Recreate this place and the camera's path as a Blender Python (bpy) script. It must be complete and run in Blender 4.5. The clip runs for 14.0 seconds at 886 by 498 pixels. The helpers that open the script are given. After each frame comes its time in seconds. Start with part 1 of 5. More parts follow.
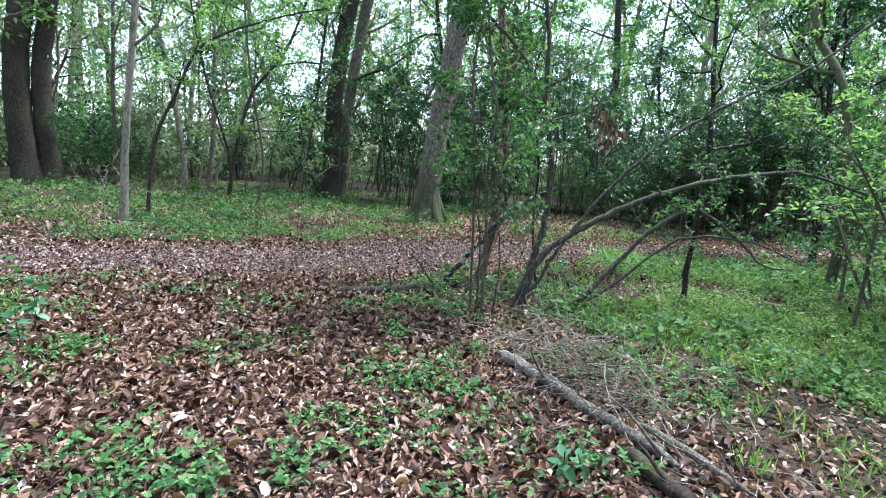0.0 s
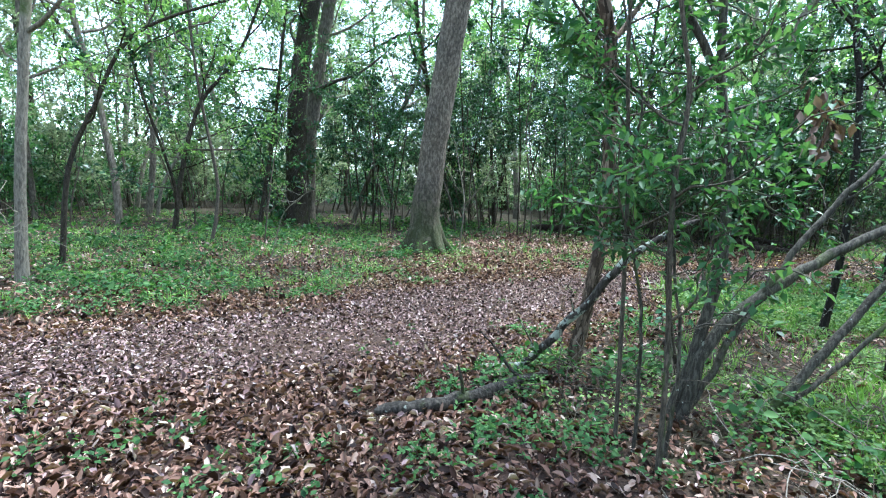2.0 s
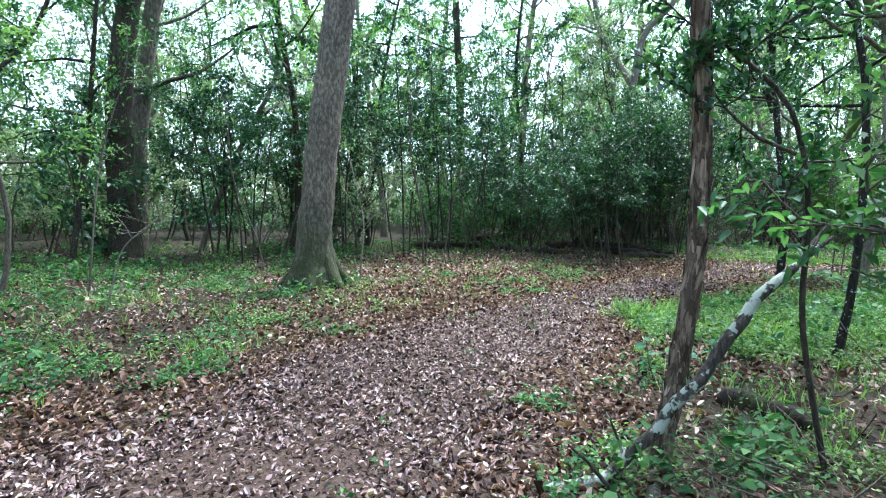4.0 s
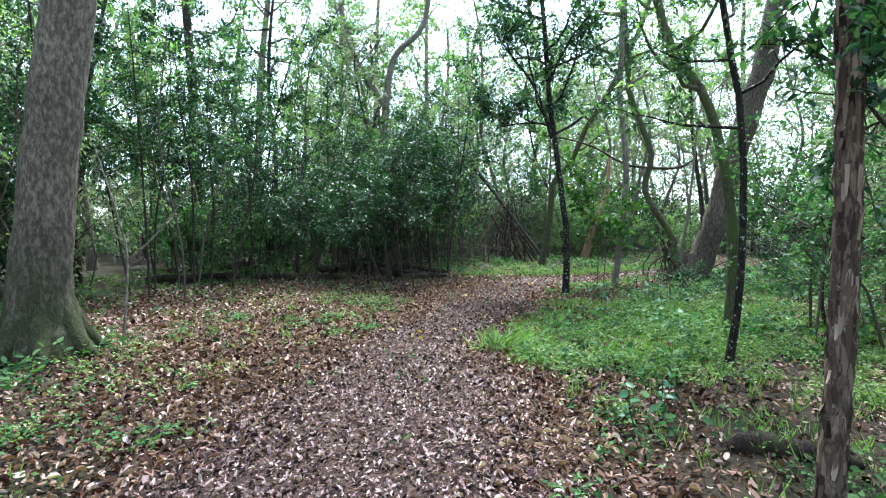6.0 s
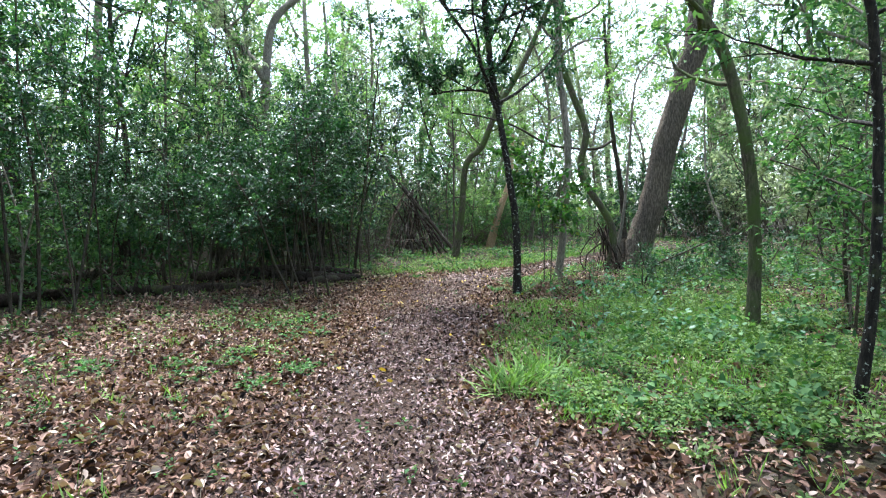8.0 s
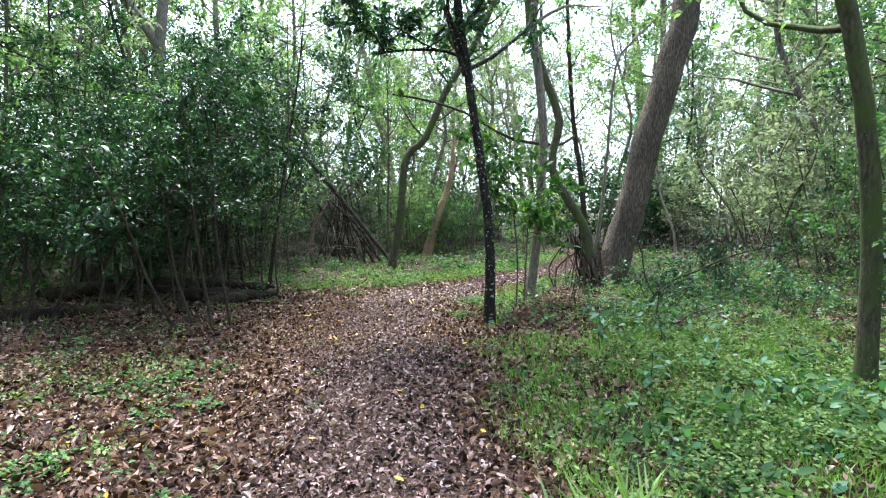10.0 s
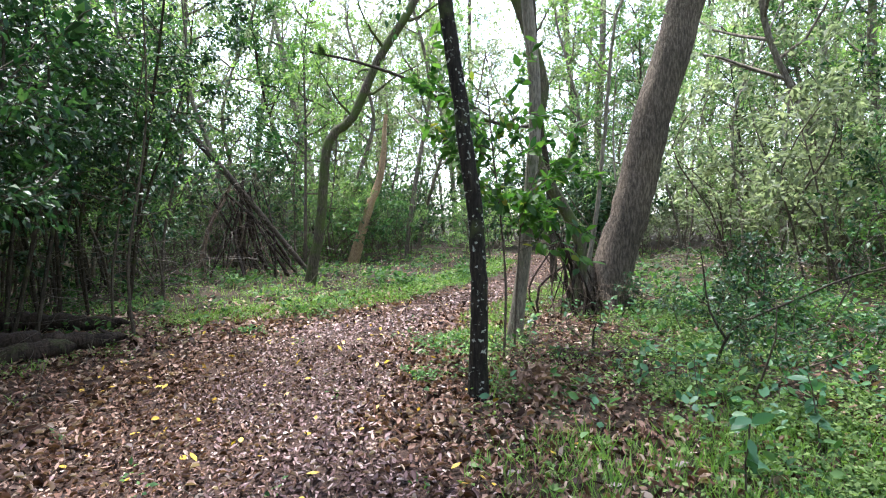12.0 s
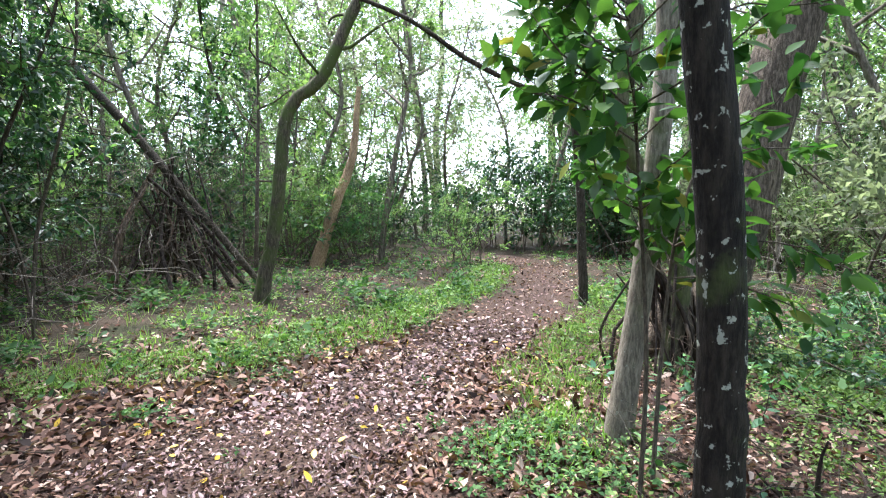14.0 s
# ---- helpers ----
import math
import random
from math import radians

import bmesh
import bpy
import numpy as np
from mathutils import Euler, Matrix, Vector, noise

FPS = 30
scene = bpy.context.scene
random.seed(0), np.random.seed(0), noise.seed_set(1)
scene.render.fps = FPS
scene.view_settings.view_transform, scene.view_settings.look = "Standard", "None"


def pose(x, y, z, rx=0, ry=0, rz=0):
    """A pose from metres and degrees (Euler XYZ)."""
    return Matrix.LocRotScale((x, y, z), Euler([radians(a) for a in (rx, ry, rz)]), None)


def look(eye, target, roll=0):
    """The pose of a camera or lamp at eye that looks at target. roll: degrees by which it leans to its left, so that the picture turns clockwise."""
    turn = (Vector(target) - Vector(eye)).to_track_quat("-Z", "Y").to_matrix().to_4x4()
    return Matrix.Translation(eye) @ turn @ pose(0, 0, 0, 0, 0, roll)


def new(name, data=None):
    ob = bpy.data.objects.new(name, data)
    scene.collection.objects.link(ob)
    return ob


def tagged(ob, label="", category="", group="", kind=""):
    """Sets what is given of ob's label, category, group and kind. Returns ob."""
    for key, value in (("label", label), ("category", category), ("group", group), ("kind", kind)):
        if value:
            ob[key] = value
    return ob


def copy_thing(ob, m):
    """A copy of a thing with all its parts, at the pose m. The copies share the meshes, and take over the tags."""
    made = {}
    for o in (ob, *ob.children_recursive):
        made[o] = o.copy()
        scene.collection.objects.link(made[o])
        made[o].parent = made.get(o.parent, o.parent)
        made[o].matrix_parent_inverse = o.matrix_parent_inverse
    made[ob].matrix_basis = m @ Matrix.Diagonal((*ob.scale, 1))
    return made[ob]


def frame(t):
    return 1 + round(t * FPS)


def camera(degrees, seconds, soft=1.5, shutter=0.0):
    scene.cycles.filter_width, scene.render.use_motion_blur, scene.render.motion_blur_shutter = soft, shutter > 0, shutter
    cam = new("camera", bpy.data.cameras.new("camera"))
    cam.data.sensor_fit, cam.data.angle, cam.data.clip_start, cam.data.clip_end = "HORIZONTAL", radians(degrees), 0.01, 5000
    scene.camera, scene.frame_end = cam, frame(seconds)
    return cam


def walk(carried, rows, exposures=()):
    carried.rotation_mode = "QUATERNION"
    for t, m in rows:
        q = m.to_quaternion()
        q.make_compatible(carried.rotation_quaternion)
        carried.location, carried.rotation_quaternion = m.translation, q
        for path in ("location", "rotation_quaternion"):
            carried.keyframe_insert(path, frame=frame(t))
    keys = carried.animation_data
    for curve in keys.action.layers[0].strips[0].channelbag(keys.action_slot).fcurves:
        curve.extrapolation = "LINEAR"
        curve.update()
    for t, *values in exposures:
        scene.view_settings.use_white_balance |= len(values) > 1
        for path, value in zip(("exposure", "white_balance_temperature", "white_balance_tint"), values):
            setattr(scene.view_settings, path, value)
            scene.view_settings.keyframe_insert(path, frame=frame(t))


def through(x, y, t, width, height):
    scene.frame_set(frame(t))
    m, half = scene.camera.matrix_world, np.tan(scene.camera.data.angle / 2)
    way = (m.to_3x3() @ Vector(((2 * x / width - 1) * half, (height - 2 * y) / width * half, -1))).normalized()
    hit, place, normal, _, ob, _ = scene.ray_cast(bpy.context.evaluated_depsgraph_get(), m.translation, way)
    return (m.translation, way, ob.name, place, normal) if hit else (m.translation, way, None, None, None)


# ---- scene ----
cam = camera(78.90, 14.0, soft=1.15)
PATH = [
    (0.0, 0.000, 0.000, 1.478, 81.37, -4.52, -0.00),
    (0.5, -0.230, 0.703, 1.483, 80.51, -3.88, -0.77),
    (1.0, -0.445, 1.363, 1.490, 81.29, -4.20, -2.04),
    (1.5, -0.755, 1.962, 1.501, 82.53, -3.82, -3.18),
    (2.0, -0.992, 2.479, 1.517, 83.15, -2.38, -5.09),
    (2.5, -1.190, 2.991, 1.524, 84.80, -1.04, -7.70),
    (3.0, -1.339, 3.485, 1.517, 86.32, -0.44, -11.03),
    (3.2, -1.342, 3.701, 1.508, 86.16, -0.24, -12.24),
    (5.3, -2.526, 5.857, 1.494, 86.67, -0.10, -43.29),
    (5.5, -2.466, 6.104, 1.496, 87.29, 0.59, -45.70),
    (6.0, -2.205, 6.709, 1.503, 87.54, 0.24, -51.78),
    (6.5, -2.059, 7.302, 1.505, 86.67, 0.12, -57.69),
    (7.0, -1.721, 7.894, 1.508, 86.72, 1.24, -61.78),
    (7.5, -1.390, 8.388, 1.511, 86.68, 1.72, -63.30),
    (7.7, -1.223, 8.565, 1.512, 86.52, 1.87, -64.09),
    (9.8, 0.889, 10.093, 1.486, 86.39, 0.85, -72.33),
    (10.0, 1.147, 10.189, 1.482, 86.54, 0.80, -73.49),
    (10.5, 1.900, 10.428, 1.478, 86.81, 0.54, -76.81),
    (11.0, 2.588, 10.708, 1.488, 87.14, 0.66, -79.71),
    (11.5, 3.286, 10.978, 1.482, 87.24, 0.59, -81.30),
    (12.0, 3.983, 11.307, 1.483, 86.48, 0.72, -81.81),
    (12.5, 4.694, 11.628, 1.482, 86.01, 0.49, -81.89),
    (13.0, 5.351, 11.915, 1.501, 86.26, 0.51, -82.30),
    (13.5, 6.028, 12.162, 1.531, 86.15, -0.02, -83.23),
    (14.0, 6.698, 12.321, 1.558, 85.77, -0.39, -86.06),
]
walk(cam, [(r[0], pose(*r[1:])) for r in PATH], [(0.0, 2.32, 5400, 8.0), (3.0, 2.52, 5100, 2.0), (6.0, 2.35, 5450, 5.0), (10.0, 2.4, 5700, 11.0), (12.5, 2.58, 5900, 15.0), (14.0, 2.7, 5800, 14.0)])

# ---- light: bright overcast sky over a wood ----
world = bpy.data.worlds.new("sky")
scene.world = world
world.use_nodes = True
wn = world.node_tree.nodes
sky = wn.new("ShaderNodeTexSky")
sky.sky_type = "NISHITA"
sky.sun_disc = False
sky.sun_elevation = radians(66)
sky.sun_rotation = radians(60)
sky.air_density, sky.dust_density, sky.ozone_density = 1.0, 1.0, 1.0
wn["Background"].inputs["Strength"].default_value = 0.15
haze = wn.new("ShaderNodeHueSaturation")
haze.inputs["Saturation"].default_value = 0.5
world.node_tree.links.new(sky.outputs[0], haze.inputs["Color"])
world.node_tree.links.new(haze.outputs[0], wn["Background"].inputs["Color"])
sun = new("sun", bpy.data.lights.new("sun", "SUN"))
sun.data.energy, sun.data.angle, sun.data.color = 2.4, radians(12), (1.0, 0.95, 0.86)
sun.matrix_world = look((17, 17, 40), (2, 8, 0))


# ---- materials ----


def mat_nodes(name):
    m = bpy.data.materials.new(name)
    m.use_nodes = True
    nt = m.node_tree
    return m, nt, nt.nodes["Principled BSDF"]


def ramp(nt, fac, stops):
    r = nt.nodes.new("ShaderNodeValToRGB")
    el = r.color_ramp.elements
    el[0].position, el[0].color = stops[0][0], (*stops[0][1], 1)
    el[1].position, el[1].color = stops[-1][0], (*stops[-1][1], 1)
    for p, c in stops[1:-1]:
        e = el.new(p)
        e.color = (*c, 1)
    nt.links.new(fac, r.inputs[0])
    return r.outputs[0]


def tex_noise(nt, scale, detail=4.0, stretch=None, rough=0.6):
    tc = nt.nodes.new("ShaderNodeTexCoord")
    n = nt.nodes.new("ShaderNodeTexNoise")
    n.inputs["Scale"].default_value, n.inputs["Detail"].default_value = scale, detail
    n.inputs["Roughness"].default_value = rough
    if stretch:
        mp = nt.nodes.new("ShaderNodeMapping")
        mp.inputs["Scale"].default_value = stretch
        nt.links.new(tc.outputs["Object"], mp.inputs[0])
        nt.links.new(mp.outputs[0], n.inputs["Vector"])
    else:
        nt.links.new(tc.outputs["Object"], n.inputs["Vector"])
    return n.outputs["Fac"]


def mix_rgb(nt, fac, a, b, mode="MIX"):
    m = nt.nodes.new("ShaderNodeMix")
    m.data_type, m.blend_type = "RGBA", mode
    for sock, v in ((m.inputs["Factor"], fac), (m.inputs["A"], a), (m.inputs["B"], b)):
        if isinstance(v, bpy.types.NodeSocket):
            nt.links.new(v, sock)
        elif isinstance(v, tuple):
            sock.default_value = (*v, 1)
        else:
            sock.default_value = v
    return m.outputs["Result"]


def bump(nt, bsdf, height, strength, dist):
    b = nt.nodes.new("ShaderNodeBump")
    b.inputs["Strength"].default_value, b.inputs["Distance"].default_value = strength, dist
    nt.links.new(height, b.inputs["Height"])
    nt.links.new(b.outputs[0], bsdf.inputs["Normal"])


def bark(name, dark, light, moss=0.0, lichen=0.0, ridges=9.0, relief=0.03, long=0.22, foot=0.0, spot=42):
    """Furrowed bark: plates stretched along the stem, cracks, stains, moss and lichen."""
    m, nt, bsdf = mat_nodes(name)
    plates = tex_noise(nt, ridges * 3.2, 5, (1, 1, long), 0.65)
    stain = tex_noise(nt, 1.7, 5, (1, 1, 0.6))
    fine = tex_noise(nt, ridges * 11, 4, (1, 1, 0.45))
    mid = tuple((p + q) / 2 for p, q in zip(dark, light))
    col = ramp(nt, plates, [(0.36, tuple(c * 0.45 for c in dark)), (0.46, dark), (0.56, mid), (0.72, light)])
    col = mix_rgb(nt, 0.3, col, ramp(nt, fine, [(0.3, dark), (0.75, light)]))
    col = mix_rgb(nt, 0.55, col, ramp(nt, stain, [(0.35, (0.45, 0.45, 0.42)), (0.65, (1.25, 1.2, 1.1))]), "MULTIPLY")
    if moss:
        mask = ramp(nt, tex_noise(nt, 2.6, 7), [(0.6 - moss * 0.25, (0, 0, 0)), (0.75 - moss * 0.2, (1, 1, 1))])
        col = mix_rgb(nt, mask, col, (0.07, 0.095, 0.025))
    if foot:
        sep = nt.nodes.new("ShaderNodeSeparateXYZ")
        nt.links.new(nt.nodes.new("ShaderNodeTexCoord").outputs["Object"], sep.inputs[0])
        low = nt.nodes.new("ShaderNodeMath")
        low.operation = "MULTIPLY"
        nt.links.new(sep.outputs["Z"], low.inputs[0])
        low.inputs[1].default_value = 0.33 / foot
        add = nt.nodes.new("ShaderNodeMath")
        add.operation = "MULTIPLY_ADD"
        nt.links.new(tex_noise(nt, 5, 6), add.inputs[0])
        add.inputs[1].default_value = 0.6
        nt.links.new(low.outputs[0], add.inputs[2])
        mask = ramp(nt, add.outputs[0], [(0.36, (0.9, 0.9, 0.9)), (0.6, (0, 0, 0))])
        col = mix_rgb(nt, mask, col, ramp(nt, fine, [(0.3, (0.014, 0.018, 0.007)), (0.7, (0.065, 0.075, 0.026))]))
    if lichen:
        mask = ramp(nt, tex_noise(nt, spot, 4), [(0.72 - lichen * 0.2, (0, 0, 0)), (0.75 - lichen * 0.2, (1, 1, 1))])
        col = mix_rgb(nt, mask, col, (0.3, 0.315, 0.255))
    nt.links.new(col, bsdf.inputs["Base Color"])
    bsdf.inputs["Roughness"].default_value = 0.9
    bsdf.inputs["Specular IOR Level"].default_value = 0.2
    bump(nt, bsdf, plates, 1.0, relief)
    return m


def leaf_mat(name, stops, gloss=0.45, through=0.4, spec=0.4, glow=(1.35, 1.5, 0.7)):
    """Leaf: each leaf its own tint, part of the light passing through."""
    m, nt, bsdf = mat_nodes(name)
    geo = nt.nodes.new("ShaderNodeNewGeometry")
    col = ramp(nt, geo.outputs["Random Per Island"], stops)
    oi = nt.nodes.new("ShaderNodeObjectInfo")
    hs = nt.nodes.new("ShaderNodeHueSaturation")
    mr = nt.nodes.new("ShaderNodeMapRange")
    mr.inputs["To Min"].default_value, mr.inputs["To Max"].default_value = 0.8, 1.2
    nt.links.new(oi.outputs["Random"], mr.inputs["Value"])
    nt.links.new(mr.outputs[0], hs.inputs["Value"])
    nt.links.new(col, hs.inputs["Color"])
    col = hs.outputs[0]
    nt.links.new(col, bsdf.inputs["Base Color"])
    bsdf.inputs["Roughness"].default_value = gloss
    bsdf.inputs["Specular IOR Level"].default_value = spec
    if through:
        tr = nt.nodes.new("ShaderNodeBsdfTranslucent")
        bright = mix_rgb(nt, 1.0, col, glow, "MULTIPLY")
        nt.links.new(bright, tr.inputs["Color"])
        ms = nt.nodes.new("ShaderNodeMixShader")
        ms.inputs[0].default_value = through
        nt.links.new(bsdf.outputs[0], ms.inputs[1])
        nt.links.new(tr.outputs[0], ms.inputs[2])
        nt.links.new(ms.outputs[0], nt.nodes["Material Output"].inputs["Surface"])
    return m


BARK_GREY = bark("bark_grey_brown", (0.1, 0.083, 0.065), (0.3, 0.26, 0.205), moss=0.2, ridges=7, relief=0.02, long=0.3)
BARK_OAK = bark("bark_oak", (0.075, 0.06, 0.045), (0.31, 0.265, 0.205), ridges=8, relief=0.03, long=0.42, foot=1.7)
BARK_DARK = bark("bark_dark", (0.026, 0.021, 0.015), (0.1, 0.083, 0.06), moss=0.1, lichen=0.25, ridges=14, relief=0.012)
BARK_BLACK = bark("bark_black_wet", (0.012, 0.01, 0.008), (0.05, 0.042, 0.032), moss=0.15, lichen=0.55, ridges=12, relief=0.012, spot=24)
BARK_PALE = bark("bark_pale", (0.14, 0.12, 0.095), (0.36, 0.325, 0.26), moss=0.15, lichen=0.3, ridges=16, relief=0.008)
BARK_RED = bark("bark_shaggy", (0.045, 0.03, 0.021), (0.4, 0.3, 0.22), lichen=0.35, ridges=10, relief=0.03, spot=18)
BARK_SHRUB = bark("bark_shrub", (0.03, 0.026, 0.02), (0.17, 0.155, 0.125), moss=0.25, lichen=0.3, ridges=18, relief=0.008, spot=24)
BARK_MOSSY = bark("bark_mossy", (0.05, 0.042, 0.03), (0.18, 0.155, 0.11), moss=0.75, lichen=0.2, ridges=14, relief=0.01)
BARK_TWIG = bark("bark_twig", (0.055, 0.045, 0.035), (0.19, 0.16, 0.12), ridges=30, relief=0.004)
LOG_GREY = bark("weathered_log", (0.045, 0.04, 0.037), (0.3, 0.265, 0.24), ridges=18, relief=0.012, spot=16, lichen=0.2)
WOOD_DEAD = bark("dead_wood", (0.05, 0.042, 0.036), (0.3, 0.26, 0.22), moss=0.2, lichen=0.35, ridges=20, relief=0.01)
WOOD_PEEL = bark("peeling_dead_wood", (0.02, 0.017, 0.014), (0.12, 0.1, 0.085), lichen=0.95, ridges=16, relief=0.01, spot=9)
LOG_WOOD = bark("log_wood", (0.02, 0.017, 0.014), (0.12, 0.105, 0.09), moss=0.15, lichen=0.3, ridges=16, relief=0.012, spot=16)
BARK_RIDGE = bark("bark_ridged", (0.07, 0.055, 0.042), (0.29, 0.235, 0.18), ridges=13, relief=0.05, long=0.24)
WOOD_ROT = bark("rotten_wood", (0.02, 0.015, 0.012), (0.07, 0.05, 0.038), moss=0.06, ridges=12, relief=0.02)
WOOD_RAW = bark("splintered_wood", (0.26, 0.16, 0.085), (0.62, 0.47, 0.31), ridges=20, relief=0.02)
TWIG_GREY = bark("bleached_twig", (0.16, 0.14, 0.12), (0.42, 0.38, 0.33), ridges=40, relief=0.002)

LEAF_DARK = leaf_mat("leaf_evergreen", [(0, (0.008, 0.03, 0.014)), (0.6, (0.024, 0.07, 0.028)), (1, (0.07, 0.14, 0.055))], 0.42, 0.28, 0.35)
LEAF_MID = leaf_mat("leaf_green", [(0, (0.024, 0.066, 0.027)), (0.6, (0.06, 0.135, 0.05)), (1, (0.125, 0.21, 0.085))], 0.5, 0.42, 0.35)
LEAF_LIGHT = leaf_mat("leaf_spring", [(0, (0.07, 0.135, 0.055)), (0.5, (0.135, 0.225, 0.085)), (1, (0.22, 0.31, 0.13))], 0.55, 0.5, 0.3)
LEAF_BROAD = leaf_mat("leaf_broad", [(0, (0.022, 0.07, 0.02)), (0.5, (0.05, 0.125, 0.028)), (0.93, (0.13, 0.25, 0.055)), (1, (0.3, 0.27, 0.05))], 0.5, 0.52, 0.3)
LEAF_TEAL = leaf_mat("leaf_seedling", [(0, (0.03, 0.1, 0.05)), (0.6, (0.07, 0.17, 0.08)), (1, (0.16, 0.27, 0.11))], 0.45, 0.35, 0.35)
HERB = leaf_mat("herb_leaf", [(0, (0.024, 0.068, 0.022)), (0.6, (0.065, 0.14, 0.045)), (1, (0.13, 0.23, 0.08))], 0.7, 0.35, 0.2)
GRASS = leaf_mat("grass_blade", [(0, (0.075, 0.15, 0.028)), (0.6, (0.15, 0.27, 0.055)), (1, (0.25, 0.37, 0.1))], 0.55, 0.35)
HERB_LIGHT = leaf_mat("light_herb_leaf", [(0, (0.05, 0.1, 0.028)), (0.55, (0.135, 0.22, 0.058)), (1, (0.26, 0.36, 0.12))], 0.65, 0.35, 0.25)
# Background foliage: haze and backlight put into the colour as paler, greyer stops.
LEAF_HAZED = leaf_mat("leaf_hazed_pale", [(0, (0.085, 0.11, 0.065)), (0.5, (0.17, 0.21, 0.125)), (1, (0.27, 0.31, 0.19))], 0.6, 0.5, 0.25, (1.35, 1.4, 1.0))
LITTER = leaf_mat("trodden_leaf", [(0, (0.01, 0.006, 0.005)), (0.22, (0.04, 0.022, 0.02)), (0.5, (0.195, 0.12, 0.116)), (0.85, (0.37, 0.258, 0.245)), (1, (0.56, 0.46, 0.43))], 0.65, 0.1, 0.16)
RUSTY = leaf_mat("fallen_leaf", [(0, (0.008, 0.004, 0.003)), (0.22, (0.042, 0.019, 0.012)), (0.55, (0.172, 0.09, 0.062)), (0.85, (0.325, 0.205, 0.155)), (1, (0.55, 0.43, 0.35))], 0.65, 0.12, 0.16)
YELLOW = leaf_mat("yellow_fallen_leaf", [(0, (0.5, 0.3, 0.02)), (1, (0.7, 0.5, 0.05))], 0.5, 0.15)
FLAKE = leaf_mat("bark_strip", [(0, (0.02, 0.014, 0.01)), (0.55, (0.09, 0.062, 0.045)), (1, (0.32, 0.24, 0.175))], 0.9, 0.0, 0.15)
DEADLEAF = leaf_mat("withered_leaf", [(0, (0.07, 0.042, 0.03)), (0.7, (0.18, 0.11, 0.08)), (1, (0.3, 0.2, 0.15))], 0.7, 0.15)

# ---- the ground: trail, rise and fall ----
TRAIL = [(-30, 3.5, 1.2), (-14, 5, 1.2), (-6, 6.2, 1.2), (-3, 7.0, 1.4), (-0.9, 8.2, 1.6), (0.8, 9.8, 1.6), (3.3, 11.3, 1.1), (5.6, 12.3, 1.3),
         (7.8, 13.5, 1.7), (9.6, 13.7, 1.5), (11.7, 12.95, 0.95), (14.3, 12, 0.9), (16.4, 11.1, 0.75), (21.2, 10.65, 0.6), (24.5, 11.3, 0.5), (27, 13.5, 0.4)]
SPUR = [(1.0, -14, 2.0), (0.3, -6, 2.0), (-0.1, -1, 2.3), (-0.6, 2.5, 2.1), (-1.6, 5.4, 1.8)]


def seg_gap(x, y, line):
    """Distance beyond the edge of a strip with varying half width; negative inside."""
    best = np.full(x.shape, 1e9)
    for (ax, ay, aw), (bx, by, bw) in zip(line[:-1], line[1:]):
        dx, dy = bx - ax, by - ay
        k = np.clip(((x - ax) * dx + (y - ay) * dy) / (dx * dx + dy * dy), 0, 1)
        best = np.minimum(best, np.hypot(x - ax - k * dx, y - ay - k * dy) - (aw + k * (bw - aw)))
    return best


def wob(x, y, s, p):
    return (np.sin(x * s + p) + np.sin(y * s * 1.13 + 2.1 * p) + np.sin((x + y) * s * 0.71 + p * 3.3) + np.sin((x - y) * s * 1.37 - p)) / 4


def edge(x, y):
    """How far off the trodden litter a place lies, with a ragged border."""
    d = np.minimum(seg_gap(x, y, TRAIL), seg_gap(x, y, SPUR))
    return d + 0.28 * wob(x, y, 2.7, 0.4) + 0.2 * wob(x, y, 6.1, 1.7)


DRIFT = [(0.6, 12.4, 1.2), (2.4, 13.8, 1.9), (3.2, 17.2, 2.2), (4.6, 15.6, 2.9), (7.4, 16.8, 3.2), (9.6, 16.6, 1.9), (10.5, 15.0, 0.8)]
DEBRIS = [(8.7, 10.9, 0.5), (9.8, 10.7, 0.8), (11.4, 10.6, 0.7), (12.6, 10.2, 0.5)]


def drift(x, y):
    """One inside the stretch of deep leaf drift along the thicket, falling to nothing outside."""
    return np.clip(0.5 - (np.minimum(seg_gap(x, y, DRIFT), seg_gap(x, y, DEBRIS)) + 0.3 * wob(x, y, 2.3, 1.2)) / 0.8, 0, 1)


VERGE = [[(11.0, 16.0, 0.4), (11.8, 15.0, 0.55), (13.4, 14.0, 0.6), (16.5, 12.6, 0.5), (21, 11.9, 0.5)],
         [(10.5, 11.75, 0.3), (12.0, 11.45, 0.4), (14.4, 10.6, 0.4), (17, 9.9, 0.4)], [(10.08, 12.19, 0.22), (10.19, 11.89, 0.2)], [(3.0, 9.4, 0.3), (4.6, 10.4, 0.35), (7.0, 10.9, 0.4)], [(2.8, 5.4, 1.0), (4.8, 4.8, 1.6), (6.5, 4.5, 1.2)], [(4.4, 8.4, 0.9), (7.0, 9.4, 1.0)]]


LAWN = [[(2.6, 8.7, 0.5), (3.8, 8.5, 1.1), (5.8, 8.4, 1.7), (8.4, 8.9, 1.2)], [(2.3, 5.6, 0.8), (4.2, 5.2, 1.8), (6.5, 5.0, 1.8)], [(9.0, 9.6, 0.4), (10.4, 9.6, 0.6), (12.0, 9.0, 0.6)]]


